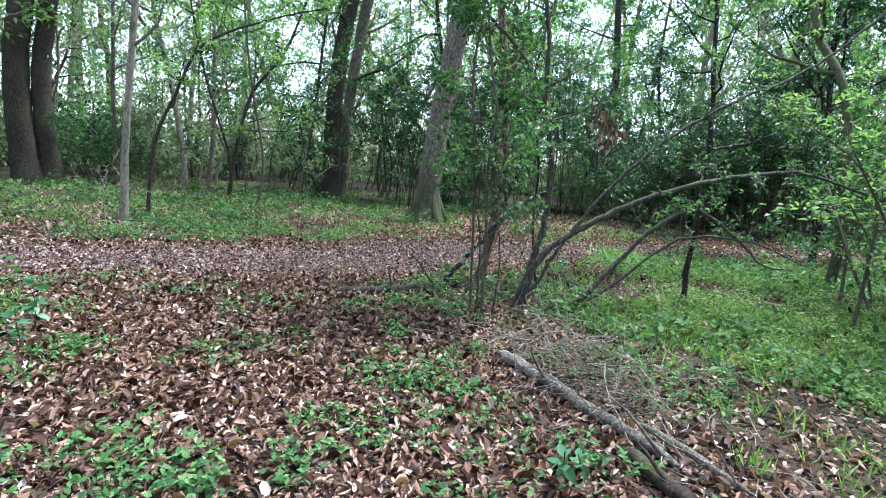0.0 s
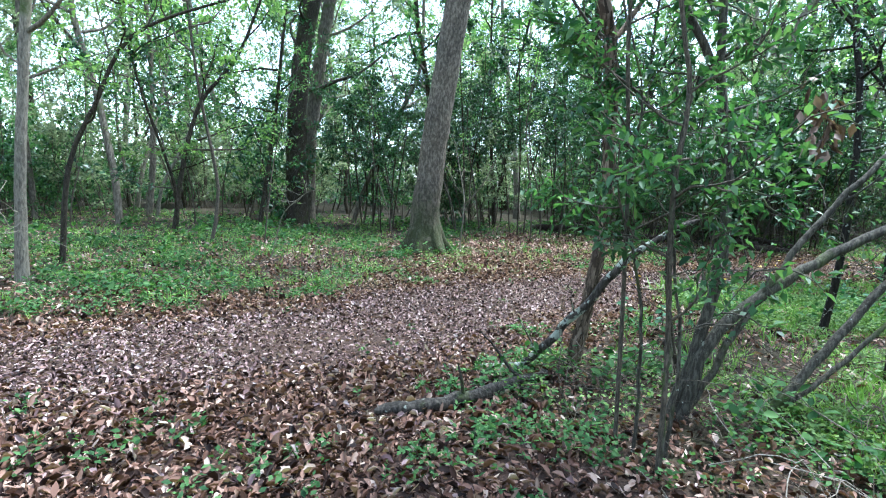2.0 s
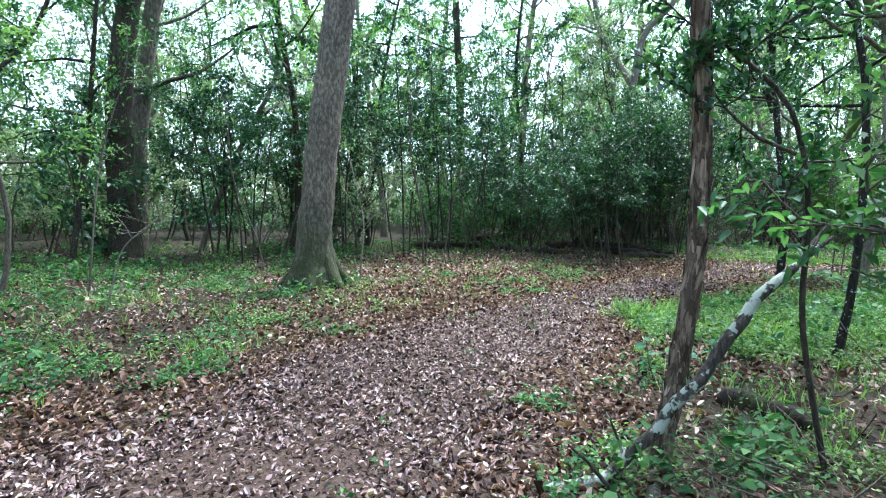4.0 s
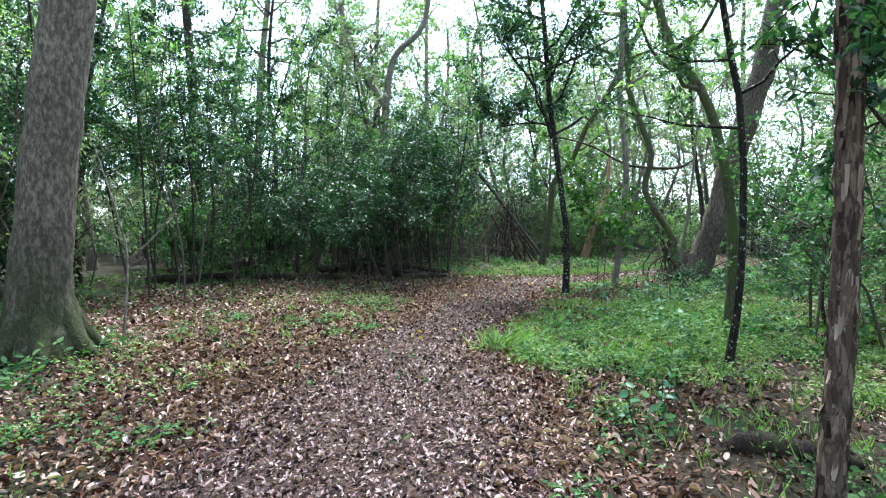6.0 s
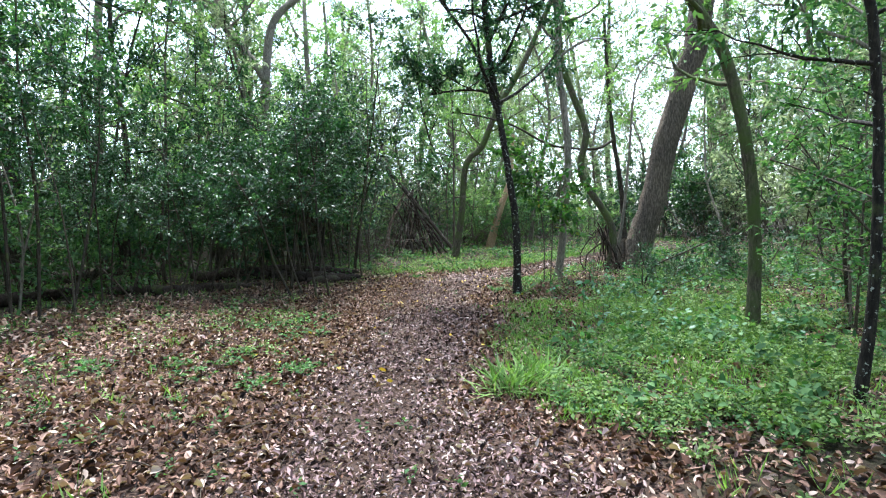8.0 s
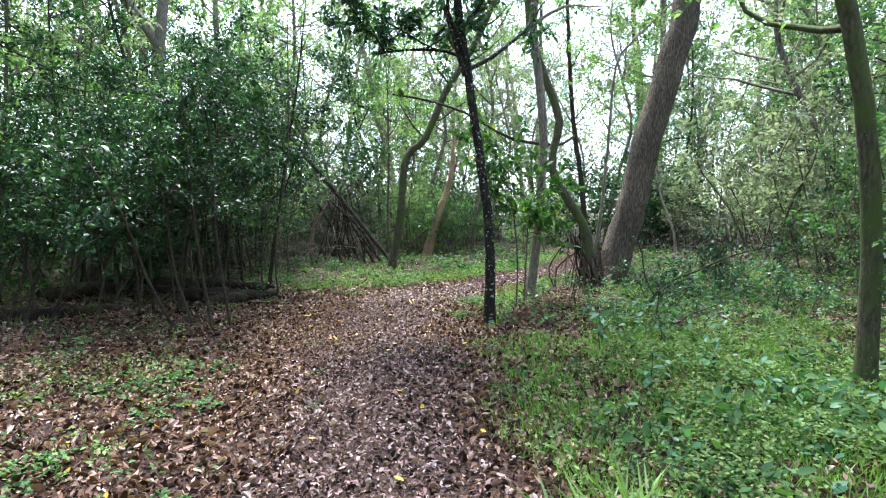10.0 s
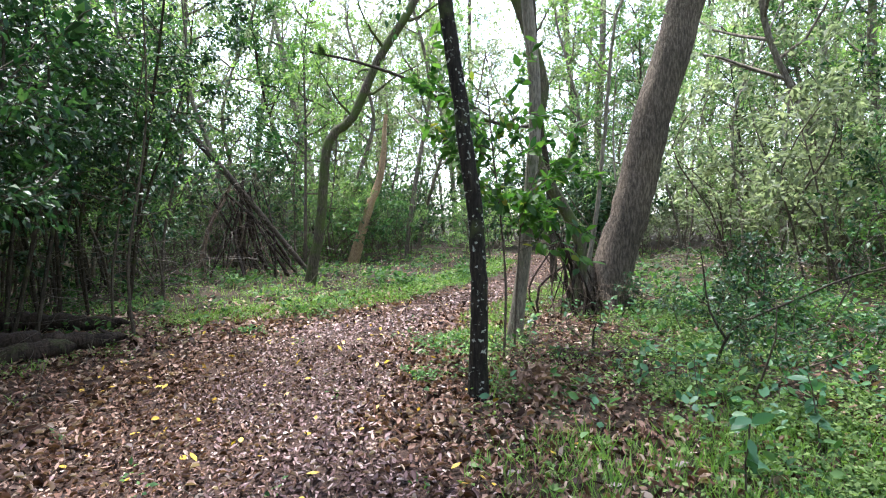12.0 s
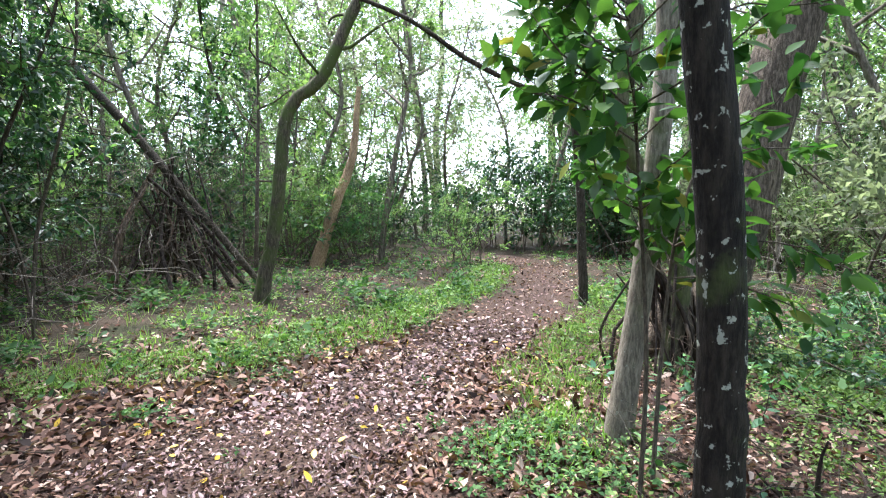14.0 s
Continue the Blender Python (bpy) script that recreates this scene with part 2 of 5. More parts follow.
def lawn(x, y):
    """How thickly fine bright weeds stand on the open floor beyond the trail."""
    d = np.min([seg_gap(x, y, v) for v in LAWN], axis=0)
    return np.clip(0.5 - (d + 0.35 * wob(x, y, 2.9, 0.9)) / 0.7, 0, 1) * np.clip(0.34 + 1.5 * wob(x, y, 3.9, 1.9) + 1.3 * wob(x, y, 8.3, 0.2) + 0.9 * wob(x, y, 17.0, 1.3), 0.0, 1)


def verge(x, y):
    """One where short bright grass lines the trail."""
    d = np.min([seg_gap(x, y, v) for v in VERGE], axis=0)
    return np.clip(0.5 - (d + 0.2 * wob(x, y, 3.1, 0.6)) / 0.4, 0, 1)


def height(x, y):
    off = np.clip(edge(x, y) / 1.5, 0, 1)
    h = off * (0.05 + 0.05 * wob(x, y, 0.9, 0.3) + 0.02 * wob(x, y, 2.9, 1.1)) + 0.012 * wob(x, y, 1.9, 0.7)
    return h + 0.25 * np.clip((np.hypot(x - 4, y - 10) - 18) / 30, 0, 1) * wob(x, y, 0.21, 0.5)


def h1(x, y):
    return float(height(np.array([float(x)]), np.array([float(y)]))[0])


def from_arrays(name, verts, quads, mats, smooth=True, index=None):
    """A mesh from vertex and quad arrays."""
    me = bpy.data.meshes.new(name)
    n = len(quads)
    me.vertices.add(len(verts))
    me.vertices.foreach_set("co", np.asarray(verts, dtype=np.float32).ravel())
    me.loops.add(n * 4)
    me.loops.foreach_set("vertex_index", np.asarray(quads, dtype=np.int32).ravel())
    me.polygons.add(n)
    me.polygons.foreach_set("loop_start", np.arange(0, n * 4, 4, dtype=np.int32))
    me.polygons.foreach_set("loop_total", np.full(n, 4, dtype=np.int32))
    me.polygons.foreach_set("use_smooth", np.full(n, smooth, dtype=bool))
    for m in mats:
        me.materials.append(m)
    if index is not None:
        me.polygons.foreach_set("material_index", np.asarray(index, dtype=np.int32))
    me.update(calc_edges=True)
    return me


def ground_mat():
    m, nt, bsdf = mat_nodes("forest_floor")
    a = nt.nodes.new("ShaderNodeAttribute")
    a.attribute_name = "trodden"
    soil = ramp(nt, tex_noise(nt, 14, 8), [(0.3, (0.018, 0.012, 0.009)), (0.55, (0.05, 0.033, 0.026)), (0.75, (0.11, 0.075, 0.06))])
    mulch = ramp(nt, tex_noise(nt, 45, 6), [(0.35, (0.015, 0.01, 0.007)), (0.7, (0.14, 0.085, 0.062))])
    trod = mix_rgb(nt, 0.5, soil, mulch)
    patch = ramp(nt, tex_noise(nt, 1.3, 5), [(0.4, (0, 0, 0)), (0.62, (1, 1, 1))])
    green = ramp(nt, tex_noise(nt, 30, 5), [(0.4, (0.012, 0.012, 0.006)), (0.7, (0.045, 0.048, 0.02))])
    rest = mix_rgb(nt, patch, mix_rgb(nt, 0.35, trod, green), green)
    nt.links.new(mix_rgb(nt, a.outputs["Fac"], rest, trod), bsdf.inputs["Base Color"])
    bsdf.inputs["Roughness"].default_value = 0.95
    bsdf.inputs["Specular IOR Level"].default_value = 0.15
    bump(nt, bsdf, tex_noise(nt, 35, 8), 0.8, 0.03)
    return m


def build_ground():
    far = np.array([60, 90, 140, 220, 400, 900.0])
    xs = np.concatenate([-20 - far[::-1], np.arange(-20, 32.1, 0.26), 32 + far])
    ys = np.concatenate([-10 - far[::-1], np.arange(-10, 34.1, 0.26), 34 + far])
    gx, gy = np.meshgrid(xs, ys)
    v = np.stack([gx, gy, height(gx, gy)], -1).reshape(-1, 3)
    nx = len(xs)
    i = (np.arange(len(ys) - 1)[:, None] * nx + np.arange(nx - 1)[None]).ravel()
    me = from_arrays("ground", v, np.stack([i, i + 1, i + 1 + nx, i + nx], 1), [ground_mat()])
    at = me.attributes.new("trodden", "FLOAT", "POINT")
    at.data.foreach_set("value", np.maximum(np.clip(0.5 - edge(v[:, 0], v[:, 1]) / 0.5, 0, 1), drift(v[:, 0], v[:, 1])).astype(np.float32))
    return tagged(new("ground", me), "woodland floor of dark soil and mulch with a trodden trail", "ground", kind="structure")


build_ground()

# ---- growing things ----
UP = np.array([0.0, 0.0, 1.0])


def unit(v):
    return v / np.maximum(np.linalg.norm(v, axis=-1, keepdims=True), 1e-9)


def spline(pts, step):
    """Smooth curve through a few points, cut into even steps."""
    p = np.asarray(pts, dtype=float)
    if len(p) == 2:
        n = max(2, int(np.linalg.norm(p[1] - p[0]) / step) + 1)
        return p[0] + (p[1] - p[0]) * np.linspace(0, 1, n)[:, None]
    q = np.vstack([2 * p[0] - p[1], p, 2 * p[-1] - p[-2]])
    out = []
    for a, b, c, d in zip(q[:-3], q[1:-2], q[2:-1], q[3:]):
        n = max(1, int(np.linalg.norm(c - b) / step))
        t = np.linspace(0, 1, n, endpoint=False)[:, None]
        out.append(0.5 * (2 * b + (c - a) * t + (2 * a - 5 * b + 4 * c - d) * t ** 2 + (3 * b - a - 3 * c + d) * t ** 3))
    return np.vstack(out + [p[-1:]])


class Heap:
    """Vertices and quads gathered for one mesh."""

    def __init__(self):
        self.v, self.q, self.n, self.spray = [], [], 0, None

    def add(self, v, q):
        self.v.append(v)
        self.q.append(np.asarray(q) + self.n)
        self.n += len(v)

    def absorb(self, other):
        self.v += other.v
        self.q += [q + self.n for q in other.q]
        self.n += other.n
        if other.spray:
            self.spray = self.spray or Heap()
            self.spray.absorb(other.spray)

    def mesh(self, name, *mats, smooth=True):
        return from_arrays(name, np.vstack(self.v), np.vstack(self.q), mats, smooth)


def tube(heap, line, radii, sides=8, rng=None, rough=0.0):
    """A tapering round limb along a line, uneven if rough."""
    line = np.asarray(line, dtype=float)
    n = len(line)
    r = np.interp(np.linspace(0, 1, n), np.linspace(0, 1, len(radii)), radii)
    tan = unit(np.gradient(line, axis=0))
    ref = np.array([1.0, 0.13, 0.07]) if abs(tan[0, 0]) < 0.8 else np.array([0.1, 1.0, 0.05])
    a = unit(np.cross(tan, ref))
    b = np.cross(tan, a)
    th = np.linspace(0, 2 * np.pi, sides, endpoint=False)
    rr = np.repeat(r[:, None], sides, 1)
    if rough and rng is not None:
        lobes = sum(rng.uniform(-1, 1) * np.cos(k * th + rng.uniform(0, 6)) for k in (2, 3, 5)) / 2.5
        rr = rr * (1 + rough * lobes[None] + rough * 0.35 * rng.uniform(-1, 1, rr.shape))
    v = line[:, None] + rr[..., None] * (np.cos(th)[None, :, None] * a[:, None] + np.sin(th)[None, :, None] * b[:, None])
    i = np.arange(n - 1)[:, None] * sides
    j = np.arange(sides)[None]
    k = (j + 1) % sides
    q = np.stack([i + j, i + k, i + k + sides, i + j + sides], -1).reshape(-1, 4)
    heap.add(v.reshape(-1, 3), q)


def leaves(heap, at, out, size, rng, slim=0.45, fold=0.18, droop=0.25, rows=1):
    """Leaves at places, pointing out; each one a folded blade."""
    n = len(at)
    if n == 0:
        return
    d = unit(out + rng.normal(0, 0.35, (n, 3)) - UP * droop)
    side = unit(np.cross(d, UP + rng.normal(0, 0.45, (n, 3))))
    nor = np.cross(side, d)
    L = (size * rng.uniform(0.65, 1.25, n))[:, None]
    w = L * slim * 0.5
    if rows == 0:
        mid = at + d * L * 0.45 - nor * L * 0.03
        v = np.stack([at, mid + side * w + nor * L * fold, at + d * L - nor * L * droop * 0.3, mid - side * w + nor * L * fold], 1)
        q = np.arange(n)[:, None] * 4 + [[0, 1, 2, 3]]
    elif rows == 3:
        a, b, c = at + d * L * 0.3, at + d * L * 0.7, nor * L * fold
        v = np.stack([at, a + side * w + c, b + side * w * 0.85 + c, at + d * L + nor * L * rng.uniform(-0.1, 0.2, (n, 1)), b - side * w * 0.85 + c, a - side * w + c], 1)
        i = np.arange(n)[:, None] * 6
        q = np.stack([i + [0, 1, 2, 3], i + [0, 3, 4, 5]], 1).reshape(-1, 4)
    elif rows == 1:
        mid = at + d * L * 0.45 - nor * L * fold
        v = np.stack([at, mid + side * w + nor * L * fold, at + d * L - nor * L * droop * 0.3, mid - side * w + nor * L * fold, mid], 1)
        i = np.arange(n)[:, None] * 5
        q = np.stack([i + [0, 1, 2, 4], i + [0, 4, 2, 3]], 1).reshape(-1, 4)
    else:
        prof = [(0.0, 0.04), (0.2, 0.62), (0.45, 1.0), (0.72, 0.78), (0.92, 0.3), (1.0, 0.03)]
        cols = []
        for k, p in prof:
            c = at + d * L * k - nor * L * droop * 0.35 * k * k
            cols += [c + side * w * p + nor * L * fold * 0.5 * p, c, c - side * w * p + nor * L * fold * 0.5 * p]
        v = np.stack(cols, 1)
        i = np.arange(n)[:, None] * len(cols)
        q = np.concatenate([np.stack([i[:, 0] + 3 * k + c, i[:, 0] + 3 * k + c + 1, i[:, 0] + 3 * k + c + 4, i[:, 0] + 3 * k + c + 3], 1) for k in range(len(prof) - 1) for c in (0, 1)])
    heap.add(v.reshape(-1, 3), q)


def wander(rng, start, d, length, n, curl=0.25, lift=0.05):
    """A crooked twig's line."""
    p, out, d = np.array(start, float), [np.array(start, float)], unit(np.array(d, float))
    for _ in range(n):
        d = unit(d + rng.normal(0, curl, 3) + UP * lift)
        p = p + d * length / n
        out.append(p)
    return np.array(out)


def part(name, heap, material, parent, label=""):
    if not heap.n:
        return None
    ob = new(name, heap.mesh(name, material))
    ob.parent = parent
    return tagged(ob, label)


def boughs(rng, line, r_at, z_from, count, reach, leaf, per_twig, twigs=5, lift=0.12, flat=1.0, slim=0.46, rows=0, droop=0.25, curl=0.22, coarse=0):
    """Limbs off a stem with twigs and leaves; returns limb heaps and the crown."""
    limbs, crown, spray = [], Heap(), Heap()
    zs = line[:, 2]
    ok = np.where(zs >= min(z_from, zs.max() - 0.05))[0]
    for k in range(count):
        i = ok[int(len(ok) * (k + rng.uniform(0, 1)) / count) % len(ok)]
        az = k * 2.4 + rng.uniform(-0.6, 0.6)
        frac = (i - ok[0]) / max(1, len(ok))
        ln = reach * (1.05 - 0.55 * frac) * rng.uniform(0.7, 1.25)
        d = np.array([np.cos(az), np.sin(az), rng.uniform(0.1, 0.7) * flat])
        lm = Heap()
        br = wander(rng, line[i], d, ln, 4 if coarse else 7, curl, lift)
        r0 = min(r_at[i] * 0.6, 0.012 + ln * 0.014)
        tube(lm, br, [r0, r0 * 0.6, 0.003], 3 if coarse else 5)
        for _ in range(twigs):
            j = rng.integers(1 if coarse else 2, len(br))
            td = unit(br[j] - br[j - 1]) + rng.normal(0, 0.7, 3) * [1, 1, 0.6 * flat]
            tw = wander(rng, br[j], td, ln * rng.uniform(0.25, 0.5), 2 if coarse else 4, 0.3, 0.0)
            if coarse < 2:
                tube(spray, tw[::2] if coarse else tw, [0.006, 0.002], 3)
            m = per_twig
            s = rng.uniform(0.1, 1, m) * (len(tw) - 1)
            a = s.astype(int).clip(0, len(tw) - 2)
            pos = tw[a] + (tw[a + 1] - tw[a]) * (s - a)[:, None]
            o = unit(tw[a + 1] - tw[a]) + rng.normal(0, 0.8, (m, 3))
            leaves(crown, pos + rng.normal(0, leaf * 0.5, (m, 3)), o, leaf, rng, slim, rows=rows, droop=droop)
        limbs.append(lm)
    crown.spray = spray
    return limbs, crown


def plant(name, label, category, at, stems, limbs, crown, leafmat, barkmat, group="", crown_name="crown", join=False, crown_label=""):
    """One tree or bush: an Empty at its base with trunk, limbs and crown."""
    e = tagged(new(name), label, category, group)
    for s in stems:
        part("trunk", s, barkmat, e)
    if join:
        h2 = Heap()
        for lm in limbs:
            h2.absorb(lm)
        tagged(part("branchwork", h2, barkmat, e), kind="stuff")
    else:
        for lm in limbs:
            part("limb", lm, barkmat, e)
    if crown is not None:
        part(crown_name, crown, leafmat, e, crown_label)
        if crown.spray and crown.spray.n:
            tagged(part("twigwork", crown.spray, barkmat, e), kind="stuff")
    e.matrix_basis = Matrix.Translation(at)
    return e


def extend(pts, top, rng, lean=0.05):
    """Carries a stem's points on upwards to a height."""
    p = [np.array(q, float) for q in pts]
    d = unit(p[-1] - p[-2])
    while p[-1][2] < top:
        d = unit(d * [0.85, 0.85, 1] + UP * 0.15 + rng.normal(0, lean, 3))
        p.append(p[-1] + d * min(2.0, top - p[-1][2] + 0.3) / max(0.3, d[2]))
    return p


def hero(name, label, pts, r0, r1, barkmat, leafmat=LEAF_MID, top=None, seed=1, z_from=3.0, count=8, reach=1.6, leaf=0.08,
         per_twig=22, twigs=7, sides=12, flare=0.0, rough=0.06, category="tree", slim=0.42, forks=(), lift=0.12, flat=1.0, step=0.25, curl=0.22, rows=0):
    """A tree with its own stem line, in world places."""
    rng = np.random.default_rng(seed)
    base = np.array(pts[0], float)
    base[2] = h1(base[0], base[1])
    q = [np.array(p, float) - base for p in pts]
    q[0] = np.array([0, 0, -0.08])
    if top:
        q = extend(q, top, rng)
    line = spline(q, step)
    n = len(line)
    line[2:] += rng.normal(0, r0 * 0.035, (n - 2, 3)) * [1, 1, 0]
    r = np.interp(np.linspace(0, 1, n), [0, 1], [r0 * 0.8, r1 * 0.8])
    if flare:
        r = r * (1 + flare * np.exp(-np.maximum(line[:, 2], 0) / 0.34))
    st = Heap()
    tube(st, line, r, sides, rng, rough)
    if flare > 0.5:
        for k in range(7):
            a = k * 0.9 + rng.uniform(-0.2, 0.2)
            out = np.array([np.cos(a), np.sin(a), 0]) * r0
            tube(st, spline([out * 0.55 + UP * 0.75, out * 0.95 + UP * 0.3, out * 1.55 + UP * 0.05, out * 2.1 - UP * 0.08], 0.1), [r0 * 0.22, r0 * 0.3, r0 * 0.26, r0 * 0.1], 8, rng, 0.1)
    limbs, crown = boughs(rng, line, r, z_from, count, reach, leaf, per_twig, twigs, lift, flat, slim, rows=rows, curl=curl) if count else ([], None)
    for fk in forks:
        fpts, fr = fk
        fl = spline([np.array(p, float) - base for p in fpts], step)
        hp = Heap()
        tube(hp, fl, [fr, fr * 0.55], max(6, sides - 2), rng, rough)
        limbs.append(hp)
        if crown is not None and leafmat is not None:
            l2, c2 = boughs(rng, fl, np.full(len(fl), fr), fl[len(fl) // 2, 2], max(2, count // 3), reach * 0.6, leaf, per_twig, twigs)
            limbs += l2
            crown.absorb(c2)
    return plant(name, label, category, base, [st], limbs, crown, leafmat, barkmat)

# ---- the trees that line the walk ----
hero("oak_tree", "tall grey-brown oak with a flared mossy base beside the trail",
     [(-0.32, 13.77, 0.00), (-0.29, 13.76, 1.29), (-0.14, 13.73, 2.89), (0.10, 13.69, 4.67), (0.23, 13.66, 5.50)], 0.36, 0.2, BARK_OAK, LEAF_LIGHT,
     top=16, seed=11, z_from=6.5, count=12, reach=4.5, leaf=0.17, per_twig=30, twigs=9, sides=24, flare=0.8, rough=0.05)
hero("oak_tree", "dark ivy-grown trunk standing back in the wood",
     [(-4.13, 20.45, 0.71), (-4.17, 20.46, 3.64), (-3.89, 20.40, 6.10), (-3.62, 20.35, 7.71)], 0.42, 0.22, BARK_DARK, LEAF_LIGHT,
     top=15, seed=12, z_from=4.0, count=12, reach=4, leaf=0.17, per_twig=30, twigs=8, sides=14, flare=0.3)
hero("oak_tree", "grey trunk close behind a darker one",
     [(-3.93, 21.47, 0.66), (-3.89, 21.46, 2.89), (-3.44, 21.37, 6.40), (-3.16, 21.32, 8.12)], 0.3, 0.2, BARK_GREY, LEAF_LIGHT,
     top=15, seed=13, z_from=6.0, count=9, reach=4, leaf=0.17, per_twig=30, twigs=8, flare=0.2)
hero("oak_tree", "massive dark trunk at the edge of the wood",
     [(-13.30, 17.50, 0.00), (-13.59, 17.50, 2.98), (-13.35, 17.50, 5.53)], 0.5, 0.3, BARK_DARK, LEAF_MID,
     top=15, seed=14, z_from=6.0, count=9, reach=4.5, leaf=0.18, per_twig=30, twigs=8, flare=0.3, sides=14)
hero("oak_tree", "dark leaning trunk beside a massive one",
     [(-12.80, 17.90, 0.00), (-13.10, 17.90, 3.08), (-12.78, 17.90, 5.69)], 0.36, 0.25, BARK_DARK, LEAF_MID,
     top=15, seed=15, z_from=6.0, count=7, reach=4, leaf=0.18, per_twig=30, twigs=8, flare=0.3)
hero("sapling", "straight slim grey sapling in the weeds", [(-5.63, 9.61, 0.00), (-5.58, 9.61, 1.49), (-5.44, 9.61, 3.30), (-5.39, 9.61, 3.85)],
     0.085, 0.05, BARK_PALE, LEAF_LIGHT, top=8, seed=16, z_from=2.6, count=10, reach=1.7, leaf=0.1, flare=0.3)
hero("sapling", "thin dark sapling bending over the trail", [(-5.92, 10.92, 0.00), (-5.75, 10.91, 1.54), (-5.36, 10.91, 2.45), (-4.81, 10.90, 3.45), (-3.51, 10.89, 4.02), (-2.44, 10.87, 4.30)],
     0.055, 0.015, BARK_DARK, LEAF_LIGHT, seed=17, z_from=2.0, count=9, reach=1.4, leaf=0.09)
hero("sapling", "dark crooked sapling in the undergrowth", [(-6.53, 16.65, 0.00), (-6.27, 16.63, 1.76), (-5.84, 16.60, 3.23), (-5.13, 16.56, 4.13), (-4.71, 16.53, 4.85)],
     0.08, 0.03, BARK_DARK, LEAF_LIGHT, top=7, seed=18, z_from=2.2, count=10, reach=1.8, leaf=0.11)
hero("sapling", "upright grey sapling deep in the wood", [(-8.98, 20.93, 0.00), (-8.81, 20.92, 2.20), (-8.81, 20.92, 5.29), (-8.94, 20.93, 6.87)],
     0.13, 0.06, BARK_GREY, LEAF_LIGHT, top=10, seed=19, z_from=3, count=10, reach=2.2, leaf=0.13)
hero("sapling", "slim tree with shaggy reddish bark beside a fallen branch",
     [(0.55, 6.82, 0.00), (0.66, 6.80, 0.60), (0.73, 6.78, 1.26), (0.73, 6.78, 2.02), (0.67, 6.79, 2.72), (0.63, 6.80, 2.93)],
     0.066, 0.052, BARK_RED, LEAF_MID, top=7, seed=20, z_from=2.4, count=11, reach=1.5, leaf=0.065, rows=3, flare=0.2, rough=0.14, step=0.06)
hero("sapling", "glossy-leaved young tree tangled with thin stems", [(0.48, 5.12, 0.00), (0.47, 5.12, 0.69), (0.42, 5.12, 1.49), (0.46, 5.12, 2.02), (0.36, 5.12, 2.51)],
     0.02, 0.01, BARK_TWIG, LEAF_MID, top=4.2, seed=21, z_from=0.8, count=16, reach=0.8, leaf=0.066, rows=3, per_twig=18, twigs=6, sides=7, step=0.15)
hero("sapling", "slender glossy-leaved stem hung with dark green sprays", [(0.40, 5.50, 0.00), (0.36, 5.46, 0.80), (0.30, 5.40, 1.60), (0.22, 5.36, 2.40), (0.28, 5.40, 3.00)],
     0.018, 0.01, BARK_TWIG, LEAF_MID, top=4.2, seed=33, z_from=1.0, count=15, reach=0.7, leaf=0.068, rows=3, per_twig=18, twigs=6, sides=7, step=0.15)
hero("sapling", "bent thin dark stem with leafy side shoots", [(1.25, 6.30, 0.00), (1.13, 6.42, 0.87), (1.13, 6.43, 1.52), (1.05, 6.50, 2.01), (0.89, 6.67, 2.30), (0.78, 6.78, 2.47)],
     0.022, 0.012, BARK_DARK, LEAF_DARK, top=4.0, seed=22, z_from=1.0, count=15, reach=0.9, leaf=0.064, rows=3, per_twig=18, twigs=6, sides=8,
     forks=[([(1.08, 6.48, 1.78), (0.95, 6.60, 1.87), (0.83, 6.73, 2.05), (0.77, 6.80, 2.19)], 0.012)], step=0.1)
hero("sapling", "dark leaning tree with a fork and glossy leaves beside the trail",
     [(8.22, 11.65, 0.00), (8.23, 11.64, 1.15), (8.21, 11.73, 2.04), (8.19, 11.84, 2.87), (8.17, 11.93, 3.57), (8.17, 11.97, 3.80), (8.15, 12.03, 4.37)],
     0.085, 0.05, BARK_BLACK, LEAF_DARK, top=8, seed=23, z_from=3.1, count=18, reach=2.7, leaf=0.1, rows=3, per_twig=32, twigs=10, flare=0.35, step=0.1,
     forks=[([(8.09, 11.92, 3.31), (7.94, 12.22, 4.34), (7.71, 12.66, 5.07), (7.58, 12.93, 5.48)], 0.035), ([(8.17, 11.93, 3.54), (8.13, 12.19, 3.66), (8.04, 12.65, 3.70), (7.96, 13.11, 3.67)], 0.024)])
hero("sapling", "very thin dark upright sapling in the grass", [(3.64, 7.76, 0.00), (3.68, 7.67, 0.92), (3.69, 7.66, 2.02), (3.67, 7.71, 2.75), (3.64, 7.77, 3.09)],
     0.045, 0.03, BARK_BLACK, LEAF_MID, top=6, seed=24, z_from=1.7, count=18, reach=1.3, leaf=0.08, per_twig=26, flare=0.3)
hero("sapling", "mossy grey tree curving over towards the trail",
     [(6.13, 8.19, 0.00), (6.14, 8.17, 1.30), (6.06, 8.32, 2.55), (5.94, 8.56, 3.37), (5.77, 8.90, 3.91), (5.71, 9.01, 4.31)],
     0.09, 0.06, BARK_MOSSY, LEAF_LIGHT, top=8, seed=25, z_from=2.4, count=12, reach=1.8, leaf=0.095, flare=0.2)
hero("sapling", "pale straight tree with smooth lichen-spotted bark",
     [(10.26, 11.40, 0.00), (10.29, 11.24, 1.26), (10.31, 11.14, 2.78), (10.29, 11.26, 4.11), (10.28, 11.30, 4.58)],
     0.095, 0.07, BARK_PALE, LEAF_MID, top=9, seed=26, z_from=4.3, count=9, reach=2, leaf=0.1, flare=0.35)
